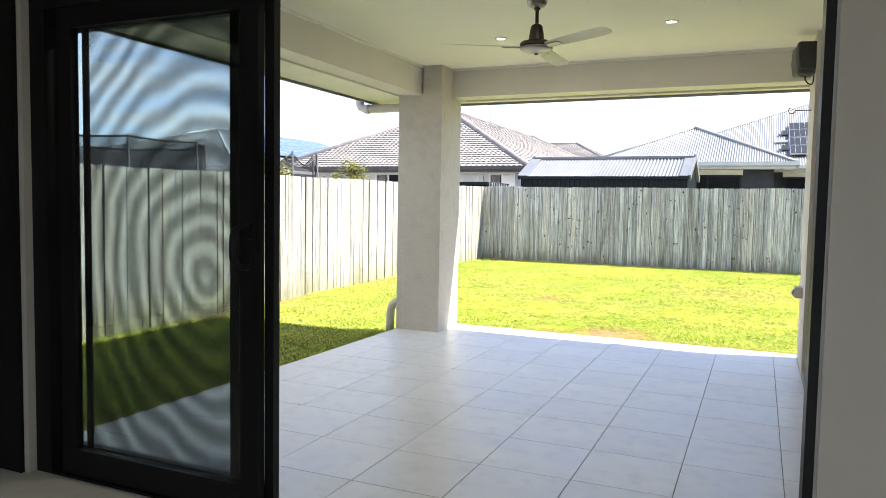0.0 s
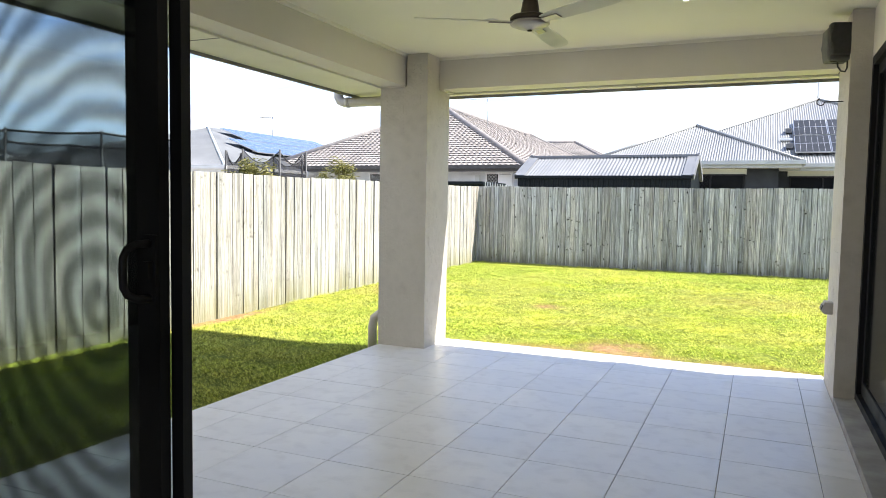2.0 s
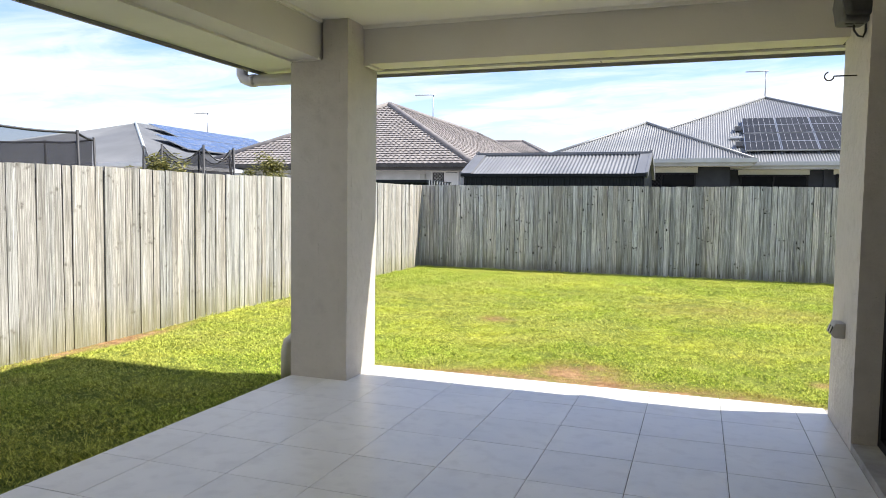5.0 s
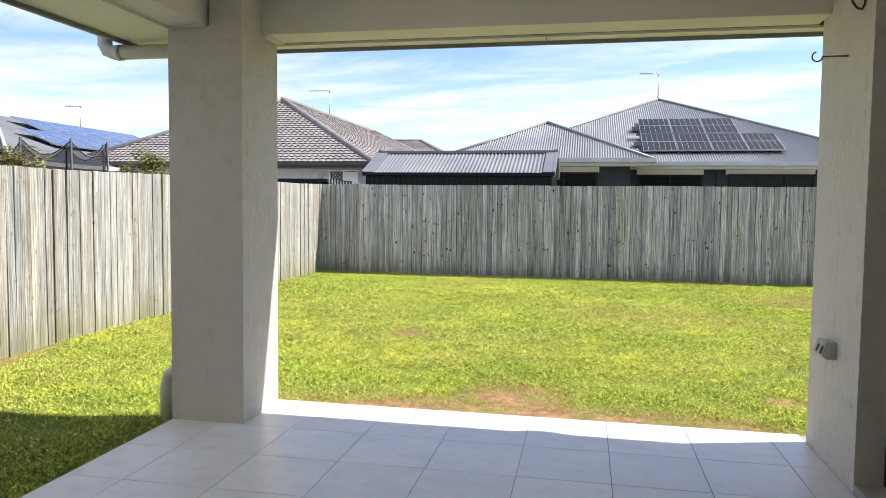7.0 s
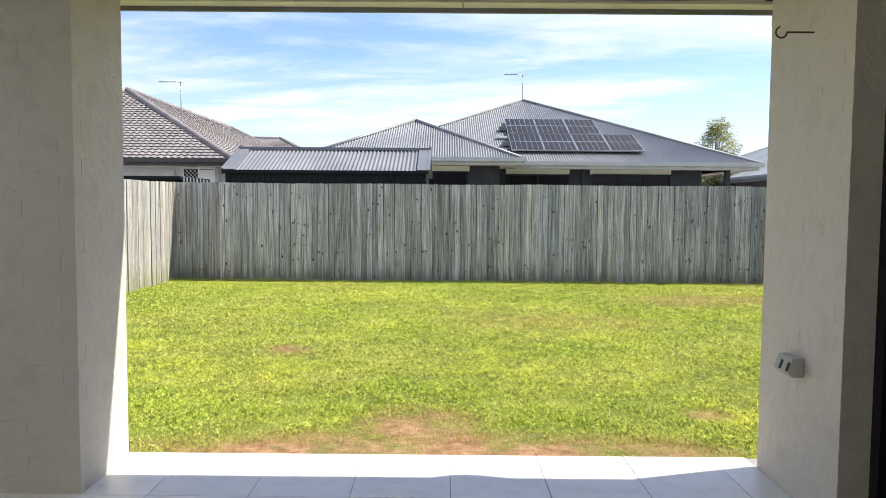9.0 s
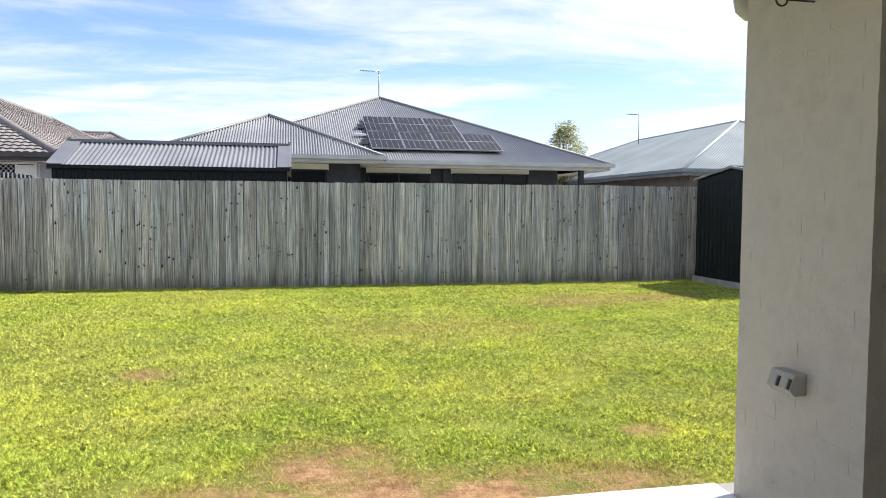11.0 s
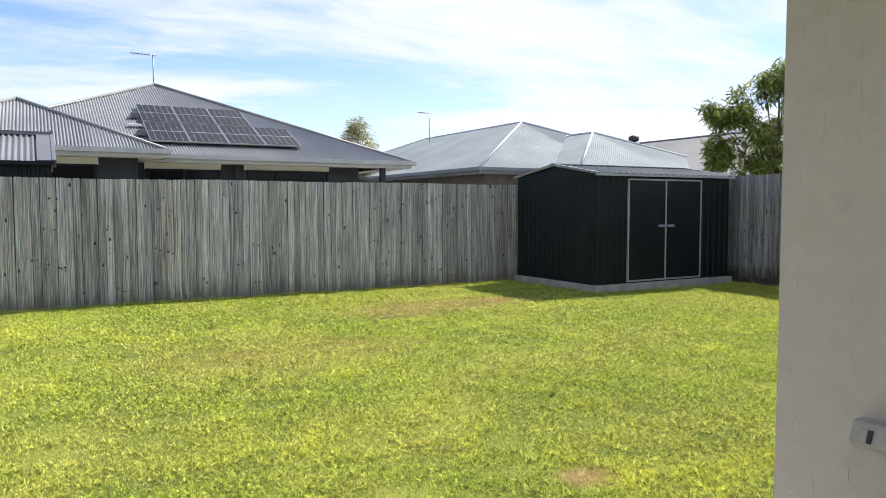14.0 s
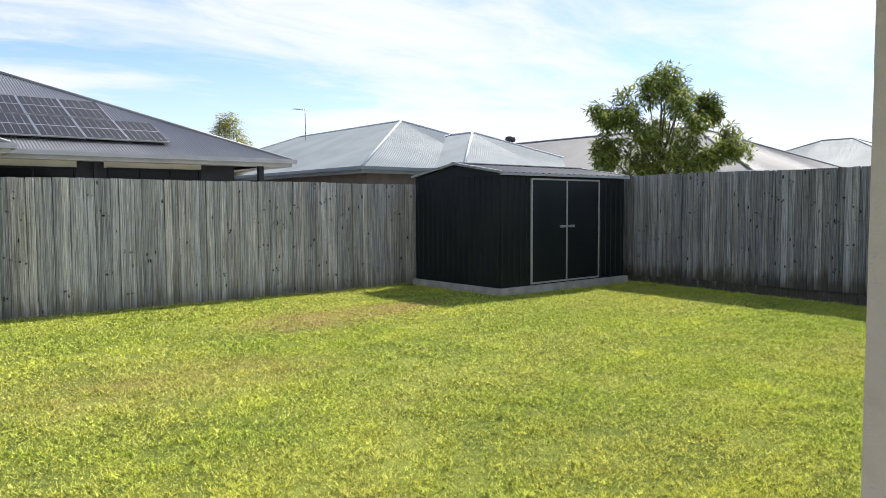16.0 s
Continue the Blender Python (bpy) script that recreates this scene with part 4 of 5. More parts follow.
def build_neighbours():
    # metal-roofed house behind the back fence
    ev, rs = 2.72, 0.428
    h2 = hip_house("neighbour_house", "dark rendered house with light grey corrugated hip roof behind fence", -4.92, 8.40, 25.67, 42.0, ev, rs, M["metal_roof"], M["wall_dark"], M["metal_roof"], trim="grey_trim", walls=[(-4.3, 6.84, 26.27, 41.4, -0.3, 2.68), (6.85, 7.8, 30.5, 41.4, -0.3, 2.68)])
    W = 0.94 + 5.58
    bm = bmesh.new()
    fx0, fx1, fy0 = -5.58, 0.94, 24.57
    slope(bm, (fx0, fy0, 2.76), (1, 0, 0), (0, 1, 0), 0.4455, W, lambda s: min(s, W - s))
    slope(bm, (fx1, fy0, 2.76), (0, 1, 0), (-1, 0, 0), 0.4455, 7.0, lambda s: min(s, W / 2))
    slope(bm, (fx0, fy0, 2.76), (0, 1, 0), (1, 0, 0), 0.4455, 7.0, lambda s: min(s, W / 2))
    r2 = part("roof", bm, M["metal_roof"], h2)
    bm = bmesh.new()
    ap = Vector(((fx0 + fx1) / 2, fy0 + W / 2, 2.76 + 0.4455 * W / 2 + 0.02))
    for p in ((fx0, fy0, 2.77), (fx1, fy0, 2.77)):
        tube(bm, [p, ap], 0.055, 8)
    tube(bm, [ap, ap + Vector((0, 3.5, 0))], 0.055, 8)
    part("ridge_capping", bm, M["metal_roof"], r2)
    boxes("gutter", M["grey_trim"], h2, (fx0 - 0.11, fx1 + 0.11, fy0 - 0.11, fy0, 2.66, 2.78), (fx1, fx1 + 0.11, fy0, 25.55, 2.66, 2.78), (fx0 - 0.11, fx0, fy0, 26, 2.66, 2.78))
    boxes("fascia", M["grey_trim"], h2, (fx0, fx1, fy0, fy0 + 0.03, 2.56, 2.75), (fx1 - 0.03, fx1, fy0 + 0.03, 25.6, 2.56, 2.75))
    boxes("eave_lining", M["soffit"], h2, (fx0 + 0.03, fx1 - 0.03, fy0 + 0.03, fy0 + 0.6, 2.57, 2.58), (fx1 - 0.6, fx1 - 0.03, fy0 + 0.6, 26.2, 2.57, 2.58))
    boxes("wall", M["wall_dark"], h2, (fx0 + 0.6, fx1 - 0.6, fy0 + 0.6, 26.2, -0.3, 2.58))
    wy = 26.25
    boxes("lintel", M["soffit"], h2, (0.62, 2.64, wy, wy + 0.06, 2.36, 2.53), (3.29, 5.86, wy, wy + 0.06, 2.38, 2.53), (-4.9, -0.57, fy0 + 0.58, fy0 + 0.64, 2.38, 2.56), label="cream lintel band")
    boxes("downpipe", M["wall_dark"], h2, (3.02, 3.12, wy - 0.08, wy + 0.01, -0.3, 2.58), label="dark downpipe")
    add_window(h2, 0.70, 2.58, wy - 0.01, 0.9, 2.32, M["black_frame"])
    # dark glass here stands in for the open, shaded veranda
    add_window(h2, 3.40, 5.80, wy - 0.01, 0.3, 2.34, M["black_frame"], panes=3)
    add_window(h2, -2.6, -0.65, fy0 + 0.57, 0.9, 2.34, M["black_frame"], bars=True)
    boxes("post", M["wall_dark"], h2, (7.45, 7.60, 25.9, 26.05, -0.3, 2.54), label="dark veranda post")
    for k in range(3):
        yy = 26.9 + k * 0.75
        zz = ev + rs * (yy - 25.67) + 0.06
        if k == 1:
            boxes("conduit_box", M["white_trim"], h2, (0.38, 0.76, yy, yy + 0.14, zz, zz + 0.08), bevel=0.01, label="white conduit box")
        else:
            boxes("isolator", M["plastic_mid"], h2, (0.56, 0.76, yy, yy + 0.34, zz, zz + 0.10 + 0.15 * rs), bevel=0.01, label="dark grey isolator switch")
    antenna(1.75, 32.4, ev + rs * 6.66, 1.07, arm=0.72)
    # three panels above, four below
    a = math.degrees(math.atan(rs))
    for k in range(4):
        yy = 26.38
        solar_panel(h2, (0.80 + k * 1.06, yy, ev + rs * (yy - 25.67) + 0.03), 0, a, 1.054, 1.68)
    for k in range(3):
        yy = 26.38 + 1.755 * math.cos(radians(a))
        solar_panel(h2, (0.80 + k * 1.06, yy, ev + rs * (yy - 25.67) + 0.03), 0, a, 1.054, 1.68)
    # tile-roofed house
    h1 = hip_house("tiled_house", "pale rendered house with a brown-grey concrete tile hip roof", -18.43, -7.57, 24.5, 47.8, 2.66, 0.518, M["tile_roof"], M["wall_light"], M["ridge_cap"], "tiles", trim="dark_gutter")
    add_window(h1, -9.2, -7.95 - 0.3, 25.06, 0.9, 2.40, M["white_trim"], bars=True)
    add_window(h1, -14.0, -12.9, 25.06, 0.9, 2.40, M["white_trim"], bars=True)
    # flat grey strip put on the wall in place of its recess
    boxes("wall_return", M["grey_trim"], h1, (-9.62, -9.45, 25.0, 25.09, -0.3, 2.35), label="flat grey strip in place of a wall recess")
    boxes("blind", M["white_trim"], h1, (-8.70, -8.27, 25.03, 25.046, 0.92, 2.38), label="white window blind")
    antenna(-11.6, 31.5, 4.72, 1.38, arm=0.85)
    hip_house("far_tiled_house", "distant house with a brown-grey concrete tile hip roof", -24.0, -6.5, 49.4, 63.4, 2.7, 0.5, M["tile_roof"], M["wall_light"], M["ridge_cap"], "tiles", trim="dark_gutter")
    # pale blue-grey metal roofs beyond the garden shed
    h3 = hip_house("pale_roofed_house", "house with a pale blue-grey corrugated hip roof beyond the garden shed", 11.9, 24.9, 27.2, 50.0, 2.72, 0.40, M["pale_roof"], M["wall_tan"], M["pale_cap"], trim="pale_roof", pitch=0.12)
    # dark wall colour stands in for shade under the wing's veranda
    wing = hip_house("pale_roofed_wing", "low wing with a pale blue-grey corrugated hip roof", 15.2, 24.1, 25.6, 36.0, 2.74, 0.41, M["pale_roof"], M["wall_dark"], M["pale_cap"], trim="pale_roof", pitch=0.12)
    antenna(14.9, 36.5, 4.7, 1.2, arm=0.6)
    hip_house("grey_roofed_house", "large house with a grey metal hip roof behind the tree", 20.0, 30.0, 17.4, 41.0, 2.40, 0.42, M["grey_roof"], M["wall_light"], M["grey_roof"])
    v = thing("roof_vent", (25.0, 33.0, 4.5), "dark round turbine vent on a grey roof ridge", "roof vent")
    part("turbine", lathe(bmesh.new(), [(0.12, 4.4), (0.12, 4.62), (0.24, 4.66), (0.28, 4.78), (0.24, 4.90), (0.1, 4.96)], 20, Matrix.Translation((25.0, 33.0, 0))), M["plastic_dark"], v)
    hip_house("cream_house", "distant cream house with a pale hip roof", 43.0, 56.0, 19.0, 34.0, 2.9, 0.42, M["pale_roof"], M["wall_light"], M["pale_roof"])
    # house with solar panels beyond the side fence
    h4 = hip_house("solar_house", "house with light grey metal hip roof and rows of solar panels", -29.7, -16.5, 19.7, 41.0, 2.45, 0.318, M["grey_roof"], M["wall_light"], M["pale_cap"])
    antenna(-24.0, 32.2, 4.45, 1.3, arm=0.8)
    for row in range(2):
        for k in range(7):
            q = 1.95 + row * 2.1
            y = 23.9 + k * 1.06 + row * 2.0
            solar_panel(h4, (-16.5 - q, y, 2.45 + 0.318 * q + 0.06), 90, math.degrees(math.atan(0.318)) + 3, 1.04, 1.68, "panel_sky_tinted")
    hip_house("side_house", "grey-roofed house beyond the side fence", -34.0, -22.0, 2.0, 16.5, 2.6, 0.36, M["grey_roof"], M["wall_light"], M["grey_roof"])


build_neighbours()


def build_neighbour_shed():
    x0, x1, y0, yr, y1, ze, zr = -6.13, -1.66, 18.97, 20.4, 21.85, 2.08, 2.66
    root = thing("neighbour_shed", ((x0 + x1) / 2, yr, -0.1), "long charcoal metal garden shed with grey ribbed gable roof", "shed")
    bm = prism(bmesh.new(), [(y0 + 0.06, -0.3), (y1 - 0.06, -0.3), (y1 - 0.06, ze - 0.02), (yr, zr - 0.05), (y0 + 0.06, ze - 0.02)], x0 + 0.05, x1 - 0.05, Matrix(((0, 1, 0, 0), (1, 0, 0, 0), (0, 0, 1, 0), (0, 0, 0, 1))))
    ribbed(bm, (x0 + 0.05, y0 + 0.059, -0.2), (1, 0, 0), (0, -1, 0), x1 - x0 - 0.1, ze + 0.1)
    part("wall", bm, M["shed"], root)
    bm = bmesh.new()
    L = x1 - x0
    rise = (zr - ze) / (yr - y0)
    slope(bm, (x0, y0, ze), (1, 0, 0), (0, 1, 0), rise, L, lambda s: yr - y0, pitch=0.09)
    slope(bm, (x0, y1, ze), (1, 0, 0), (0, -1, 0), rise, L, lambda s: y1 - yr, pitch=0.09)
    part("roof", bm, M["shed_roof"], root)
    bm = bmesh.new()
    box(bm, x0 - 0.02, x1 + 0.02, yr - 0.13, yr + 0.13, zr - 0.03, zr + 0.035)
    for x in (x0, x1):
        for ya, za, yb, zb in ((y0, ze, yr, zr), (y1, ze, yr, zr)):
            m = Matrix.Translation((x, ya, za)) @ Matrix.Rotation(math.atan2(zb - za, yb - ya), 4, "X")
            box(bm, -0.03, 0.03, 0, math.hypot(yb - ya, zb - za), -0.09, 0.045, m)
            box(bm, -0.25 if x == x1 else 0.03, -0.03 if x == x1 else 0.25, 0, math.hypot(yb - ya, zb - za), 0.018, 0.034, m)
    part("trim", bm, M["shed_roof"], root)
    boxes("gutter", M["shed"], root, (x0, x1, y0 - 0.05, y0 + 0.03, ze - 0.055, ze + 0.012))


build_neighbour_shed()


def build_beyond_corner():
    store = thing("lean_to", (-7.6, 18.1, -0.1), "low dark metal lean-to shed beyond the fence corner", "shed")
    boxes("wall", M["shed"], store, (-9.1, -6.5, 17.35, 18.9, -0.3, 1.80))
    boxes("roof", M["shed"], store, (-9.2, -6.4, 17.25, 19.0, 1.803, 1.88), bevel=0.01)
    fence = thing("picket_fence", (-5.9, 17.2, -0.1), "short white picket fence panel behind the timber fence", "fence")
    for k in range(14):
        x = -6.33 + k * 0.064
        boxes("picket", M["grey_trim"], fence, (x, x + 0.022, 17.19, 17.205, -0.2, 1.87 - 0.009 * k), bevel=0.003)
    boxes("rail", M["white_trim"], fence, (-6.36, -5.46, 17.207, 17.24, 1.72, 1.76), (-6.36, -5.46, 17.207, 17.24, 0.3, 0.34))


build_beyond_corner()


# ---- garden shed on the lawn ----
def build_garden_shed():
    x0, x1, y0, y1 = 5.62, 8.68, 13.95, 16.02
    zb, ze, zr = 0.095, 1.83, 1.995
    yr = (y0 + y1) / 2
    root = thing("garden_shed", ((x0 + x1) / 2, yr, -0.02), "black ribbed steel garden shed with double doors on a concrete slab", "shed")
    boxes("slab", M["concrete"], root, (x0 - 0.05, x1 + 0.05, y0 - 0.07, y1 + 0.03, -0.15, zb), bevel=0.006, label="grey concrete slab")
    swap = Matrix(((0, 1, 0, 0), (1, 0, 0, 0), (0, 0, 1, 0), (0, 0, 0, 1)))
    bm = prism(bmesh.new(), [(y0, zb), (y1, zb), (y1, ze), (yr, zr), (y0, ze)], x0, x1, swap)
    dx0, dx1 = 6.29, 7.95
    ribbed(bm, (x0, y0 - 0.001, zb + 0.03), (1, 0, 0), (0, -1, 0), dx0 - x0 - 0.02, ze - zb - 0.05)
    ribbed(bm, (dx1 + 0.02, y0 - 0.001, zb + 0.03), (1, 0, 0), (0, -1, 0), x1 - dx1 - 0.02, ze - zb - 0.05)
    ribbed(bm, (x0 - 0.001, y0, zb + 0.03), (0, 1, 0), (-1, 0, 0), y1 - y0, ze - zb - 0.06)
    part("wall", bm, M["shed"], root)
    bm = bmesh.new()
    rise = (zr - ze) / (yr - y0)
    slope(bm, (x0 - 0.06, y0 - 0.07, ze + 0.03 - 0.07 * rise), (1, 0, 0), (0, 1, 0), rise, x1 - x0 + 0.12, lambda s: yr - y0 + 0.07, pitch=0.15)
    slope(bm, (x0 - 0.06, y1 + 0.07, ze + 0.03 - 0.07 * rise), (1, 0, 0), (0, -1, 0), rise, x1 - x0 + 0.12, lambda s: yr - y0 + 0.07, pitch=0.15)
    part("roof", bm, M["shed"], root, "black ribbed roof sheets")
    bm = bmesh.new()
    for x in (x0 - 0.03, x1 + 0.03):
        for ya, s in ((y0 - 0.07, 1), (y1 + 0.07, -1)):
            ln = math.hypot(yr - y0 + 0.07, zr - ze)
            m = Matrix.Translation((x, ya, ze - 0.07 * rise + 0.03)) @ Matrix.Rotation(math.atan2(rise, s), 4, "X")
            box(bm, -0.02, 0.02, 0, ln, -0.015, 0.022, m)
    box(bm, x0 - 0.05, x1 + 0.05, y0 - 0.09, y0 - 0.05, ze - 0.02, ze + 0.015)
    box(bm, x0 - 0.05, x1 + 0.05, yr - 0.06, yr + 0.06, zr + 0.038, zr + 0.052)
    part("trim", bm, M["shed_trim"], root, "pale grey metal edge trim")
    mid = (dx0 + dx1) / 2
    for a, b in ((dx0, mid), (mid, dx1)):
        door = boxes("door", M["shed"], root, (a + 0.02, b - 0.02, y0 - 0.026, y0 - 0.003, zb + 0.05, ze - 0.07), bevel=0.002)
        bm = bmesh.new()
        for x in ((a, b) if a == dx0 else (b,)):
            box(bm, x - 0.014, x + 0.014, y0 - 0.03, y0 - 0.004, zb + 0.02, ze - 0.06)
        box(bm, a + 0.014, b - 0.014, y0 - 0.03, y0 - 0.004, zb + 0.02, zb + 0.045)
        box(bm, a + 0.014, b - 0.014, y0 - 0.03, y0 - 0.004, ze - 0.08, ze - 0.055)
        part("door_frame", bm, M["shed_trim"], door)
        c = (mid - 0.10) if a == dx0 else (mid + 0.10)
        part("latch", soften(box(bmesh.new(), c - 0.075, c + 0.075, y0 - 0.05, y0 - 0.027, 0.99, 1.03), 0.003), M["galv"], door)


build_garden_shed()


# ---- sliding doors ----
def door_panel(parent, x0, x1, y, z0, z1, stile=0.09, screen=False):
    bm = bmesh.new()
    box(bm, x0, x0 + stile, y - 0.02, y + 0.02, z0, z1)
    box(bm, x1 - stile, x1, y - 0.02, y + 0.02, z0, z1)
    box(bm, x0 + stile, x1 - stile, y - 0.02, y + 0.02, z0, z0 + 0.12)
    box(bm, x0 + stile, x1 - stile, y - 0.02, y + 0.02, z1 - 0.09, z1)
    p = part("door_panel", bm, M["black_frame"], parent, "black powder-coated door frame")
    part("glass_pane", box(bmesh.new(), x0 + stile, x1 - stile, y - 0.003, y + 0.003, z0 + 0.12, z1 - 0.09), M["glass"], p).visible_shadow = False
    return p


def build_sliding_door():
    root = thing("sliding_door", (-1.5, WALL_Y - 0.1, 0), "open black aluminium sliding glass door between the room and the patio", "door")
    y0 = WALL_Y - 0.16
    bm = bmesh.new()
    box(bm, DOOR_X0, DOOR_X0 + 0.10, y0, y0 + 0.14, 0.0, DOOR_H)
    box(bm, DOOR_X1 - 0.055, DOOR_X1 - 0.028, y0, y0 + 0.14, 0.0, DOOR_H)
    box(bm, DOOR_X0 + 0.1, DOOR_X1 - 0.055, y0, y0 + 0.14, DOOR_H - 0.06, DOOR_H)
    box(bm, DOOR_X0 + 0.1, DOOR_X1 - 0.055, y0, y0 + 0.14, -0.005, 0.012)
    # black sheet added over the wall, left of the frame
    box(bm, -3.9, DOOR_X0 - 0.03, y0 - 0.06, y0 - 0.042, 0.0, 2.5)
    part("door_frame", bm, M["black_frame"], root)
    boxes("door_seal", M["plastic_grey"], root, (DOOR_X1 - 0.028, DOOR_X1 - 0.020, y0 - 0.004, y0 + 0.12, 0.0, DOOR_H - 0.06), label="pale grey edge seal")
    door_panel(root, DOOR_X0 + 0.1, -1.797, y0 + 0.096, 0.014, DOOR_H - 0.06, 0.045)
    p = door_panel(root, DOOR_X0 + 0.16, -1.827, y0 + 0.035, 0.014, DOOR_H - 0.06)
    sc = part("insect_screen", box(bmesh.new(), DOOR_X0 + 0.30, -2.005, y0 + 0.063, y0 + 0.065, 0.13, DOOR_H - 0.15), M["screen"], root, "fine dark insect screen")
    sc.visible_shadow = False
    bm = bmesh.new()
    for a, w in ((DOOR_X0 + 0.27, 0.03), (-2.005, 0.046)):
        box(bm, a, a + w, y0 + 0.058, y0 + 0.072, 0.02, DOOR_H - 0.07)
    part("screen_frame", bm, M["black_frame"], sc)
    bm = bmesh.new()
    hx, hy, hz = -1.852, y0 + 0.014, 1.125
    box(bm, hx - 0.022, hx + 0.022, hy - 0.012, hy + 0.001, hz - 0.11, hz + 0.11)
    grip = [(hx, hy, hz - 0.085), (hx - 0.018, hy - 0.045, hz - 0.083), (hx - 0.03, hy - 0.07, hz - 0.068), (hx - 0.035, hy - 0.08, hz - 0.045), (hx - 0.035, hy - 0.082, hz), (hx - 0.035, hy - 0.08, hz + 0.045), (hx - 0.03, hy - 0.07, hz + 0.068), (hx - 0.018, hy - 0.045, hz + 0.083), (hx, hy, hz + 0.085)]
    tube(bm, grip, 0.012, 12)
    box(bm, hx - 0.012, hx + 0.012, hy - 0.03, hy - 0.012, hz - 0.02, hz + 0.03)
    part("handle", bm, M["black_frame"], p, "black pull handle")


build_sliding_door()


def build_side_door():
    y0, y1 = 2.9, 6.27
    root = thing("side_sliding_door", (SIDE_X + 0.05, (y0 + y1) / 2, 0.05), "closed black-framed glass sliding door in the side wall", "door")
    z0, z1 = 0.05, 2.36
    bm = bmesh.new()
    for y in (y0, y1 - 0.06):
        box(bm, SIDE_X, SIDE_X + 0.12, y, y + 0.06, z0, z1)
    box(bm, SIDE_X, SIDE_X + 0.12, y0 + 0.06, y1 - 0.06, z1 - 0.06, z1)
    box(bm, SIDE_X, SIDE_X + 0.12, y0 + 0.06, y1 - 0.06, z0, z0 + 0.05)
    part("door_frame", bm, M["black_frame"], root)
    w = (y1 - y0 - 0.12) / 3
    for k in range(3):
        a, b = y0 + 0.06 + k * w, y0 + 0.06 + (k + 1) * w + 0.03
        x = SIDE_X + 0.03 + 0.03 * (k % 2)
        bm = bmesh.new()
        b = min(b, y1 - 0.06)
        box(bm, x, x + 0.025, a, a + 0.07, z0 + 0.05, z1 - 0.06)
        box(bm, x, x + 0.025, b - 0.07, b, z0 + 0.05, z1 - 0.06)
        box(bm, x, x + 0.025, a + 0.07, b - 0.07, z0 + 0.05, z0 + 0.14)
        box(bm, x, x + 0.025, a + 0.07, b - 0.07, z1 - 0.13, z1 - 0.06)
        p = part("door_panel", bm, M["black_frame"], root)
        part("glass_pane", box(bmesh.new(), x + 0.008, x + 0.016, a + 0.07, b - 0.07, z0 + 0.14, z1 - 0.13), M["glass_dark"], p)


build_side_door()


# ---- patio fittings ----
def build_fan():
    x, y, hz = -1.23, 4.08, 2.222
    root = thing("ceiling_fan", (x, y, CEIL_Z), "three-blade ceiling fan with nickel canopy and dark bronze motor", "fan")
    T = Matrix.Translation((x, y, 0))
    part("canopy", lathe(bmesh.new(), [(0.064, CEIL_Z), (0.064, CEIL_Z - 0.01), (0.059, CEIL_Z - 0.014), (0.059, 2.482), (0.056, 2.466), (0.040, 2.452), (0.022, 2.447)], 28, T), M["steel"], root, "brushed nickel canopy cup")
    part("rod", lathe(bmesh.new(), [(0.019, 2.449), (0.019, 2.438), (0.0105, 2.432), (0.0105, hz + 0.12)], 14, T), M["dark_metal"], root)
    motor = part("motor", lathe(bmesh.new(), [(0.014, hz + 0.134), (0.024, hz + 0.13), (0.034, hz + 0.118), (0.040, hz + 0.085), (0.046, hz + 0.045), (0.046, hz + 0.034)], 36, T), M["dark_metal"], root, "dark bronze motor housing")
    part("motor_rim", lathe(bmesh.new(), [(0.05, hz + 0.036), (0.086, hz + 0.030), (0.096, hz + 0.020), (0.096, hz + 0.006), (0.090, hz + 0.002), (0.03, hz + 0.002)], 40, T), M["dark_metal"], motor)
    part("hub", lathe(bmesh.new(), [(0.03, hz + 0.001), (0.095, hz + 0.001), (0.096, hz - 0.008), (0.088, hz - 0.016), (0.060, hz - 0.026), (0.020, hz - 0.031), (0.014, hz - 0.036)], 40, T), M["steel"], motor, "brushed nickel hub")
    part("hub_screw", lathe(bmesh.new(), [(0.012, hz - 0.034), (0.012, hz - 0.041), (0.007, hz - 0.043)], 14, T), M["dark_metal"], motor)
    for k in range(3):
        ang = 208.4 + 120 * k
        m = T @ pose(0, 0, hz, 0, 0, ang) @ pose(0, 0, 0, -11, 0, 0)
        rim = [(0.10, -0.032), (0.16, -0.045), (0.35, -0.052), (0.50, -0.050), (0.545, -0.040), (0.56, -0.015), (0.56, 0.015), (0.545, 0.038), (0.50, 0.046), (0.35, 0.048), (0.16, 0.040), (0.10, 0.030)]
        bm = prism(bmesh.new(), rim, -0.002, 0.003, m @ Matrix(((1, 0, 0, 0), (0, 0, 1, 0), (0, 1, 0, 0), (0, 0, 0, 1))))
        bmesh.ops.recalc_face_normals(bm, faces=list(bm.faces))
        b = part("blade", bm, M["blade"], root, "off-white fan blade")
        part("blade_arm", box(bmesh.new(), 0.07, 0.20, -0.02, 0.02, -0.008, -0.003, m), M["steel"], b)


build_fan()


def lamp_material():
    m = bpy.data.materials.new("downlight_lens")
    m.use_nodes = True
    b = m.node_tree.nodes["Principled BSDF"]
    b.inputs["Base Color"].default_value = (0.9, 0.88, 0.8, 1)
    b.inputs["Emission Color"].default_value = (1, 0.95, 0.85, 1)
    b.inputs["Emission Strength"].default_value = 6.0
    return m


M["lamp"] = lamp_material()


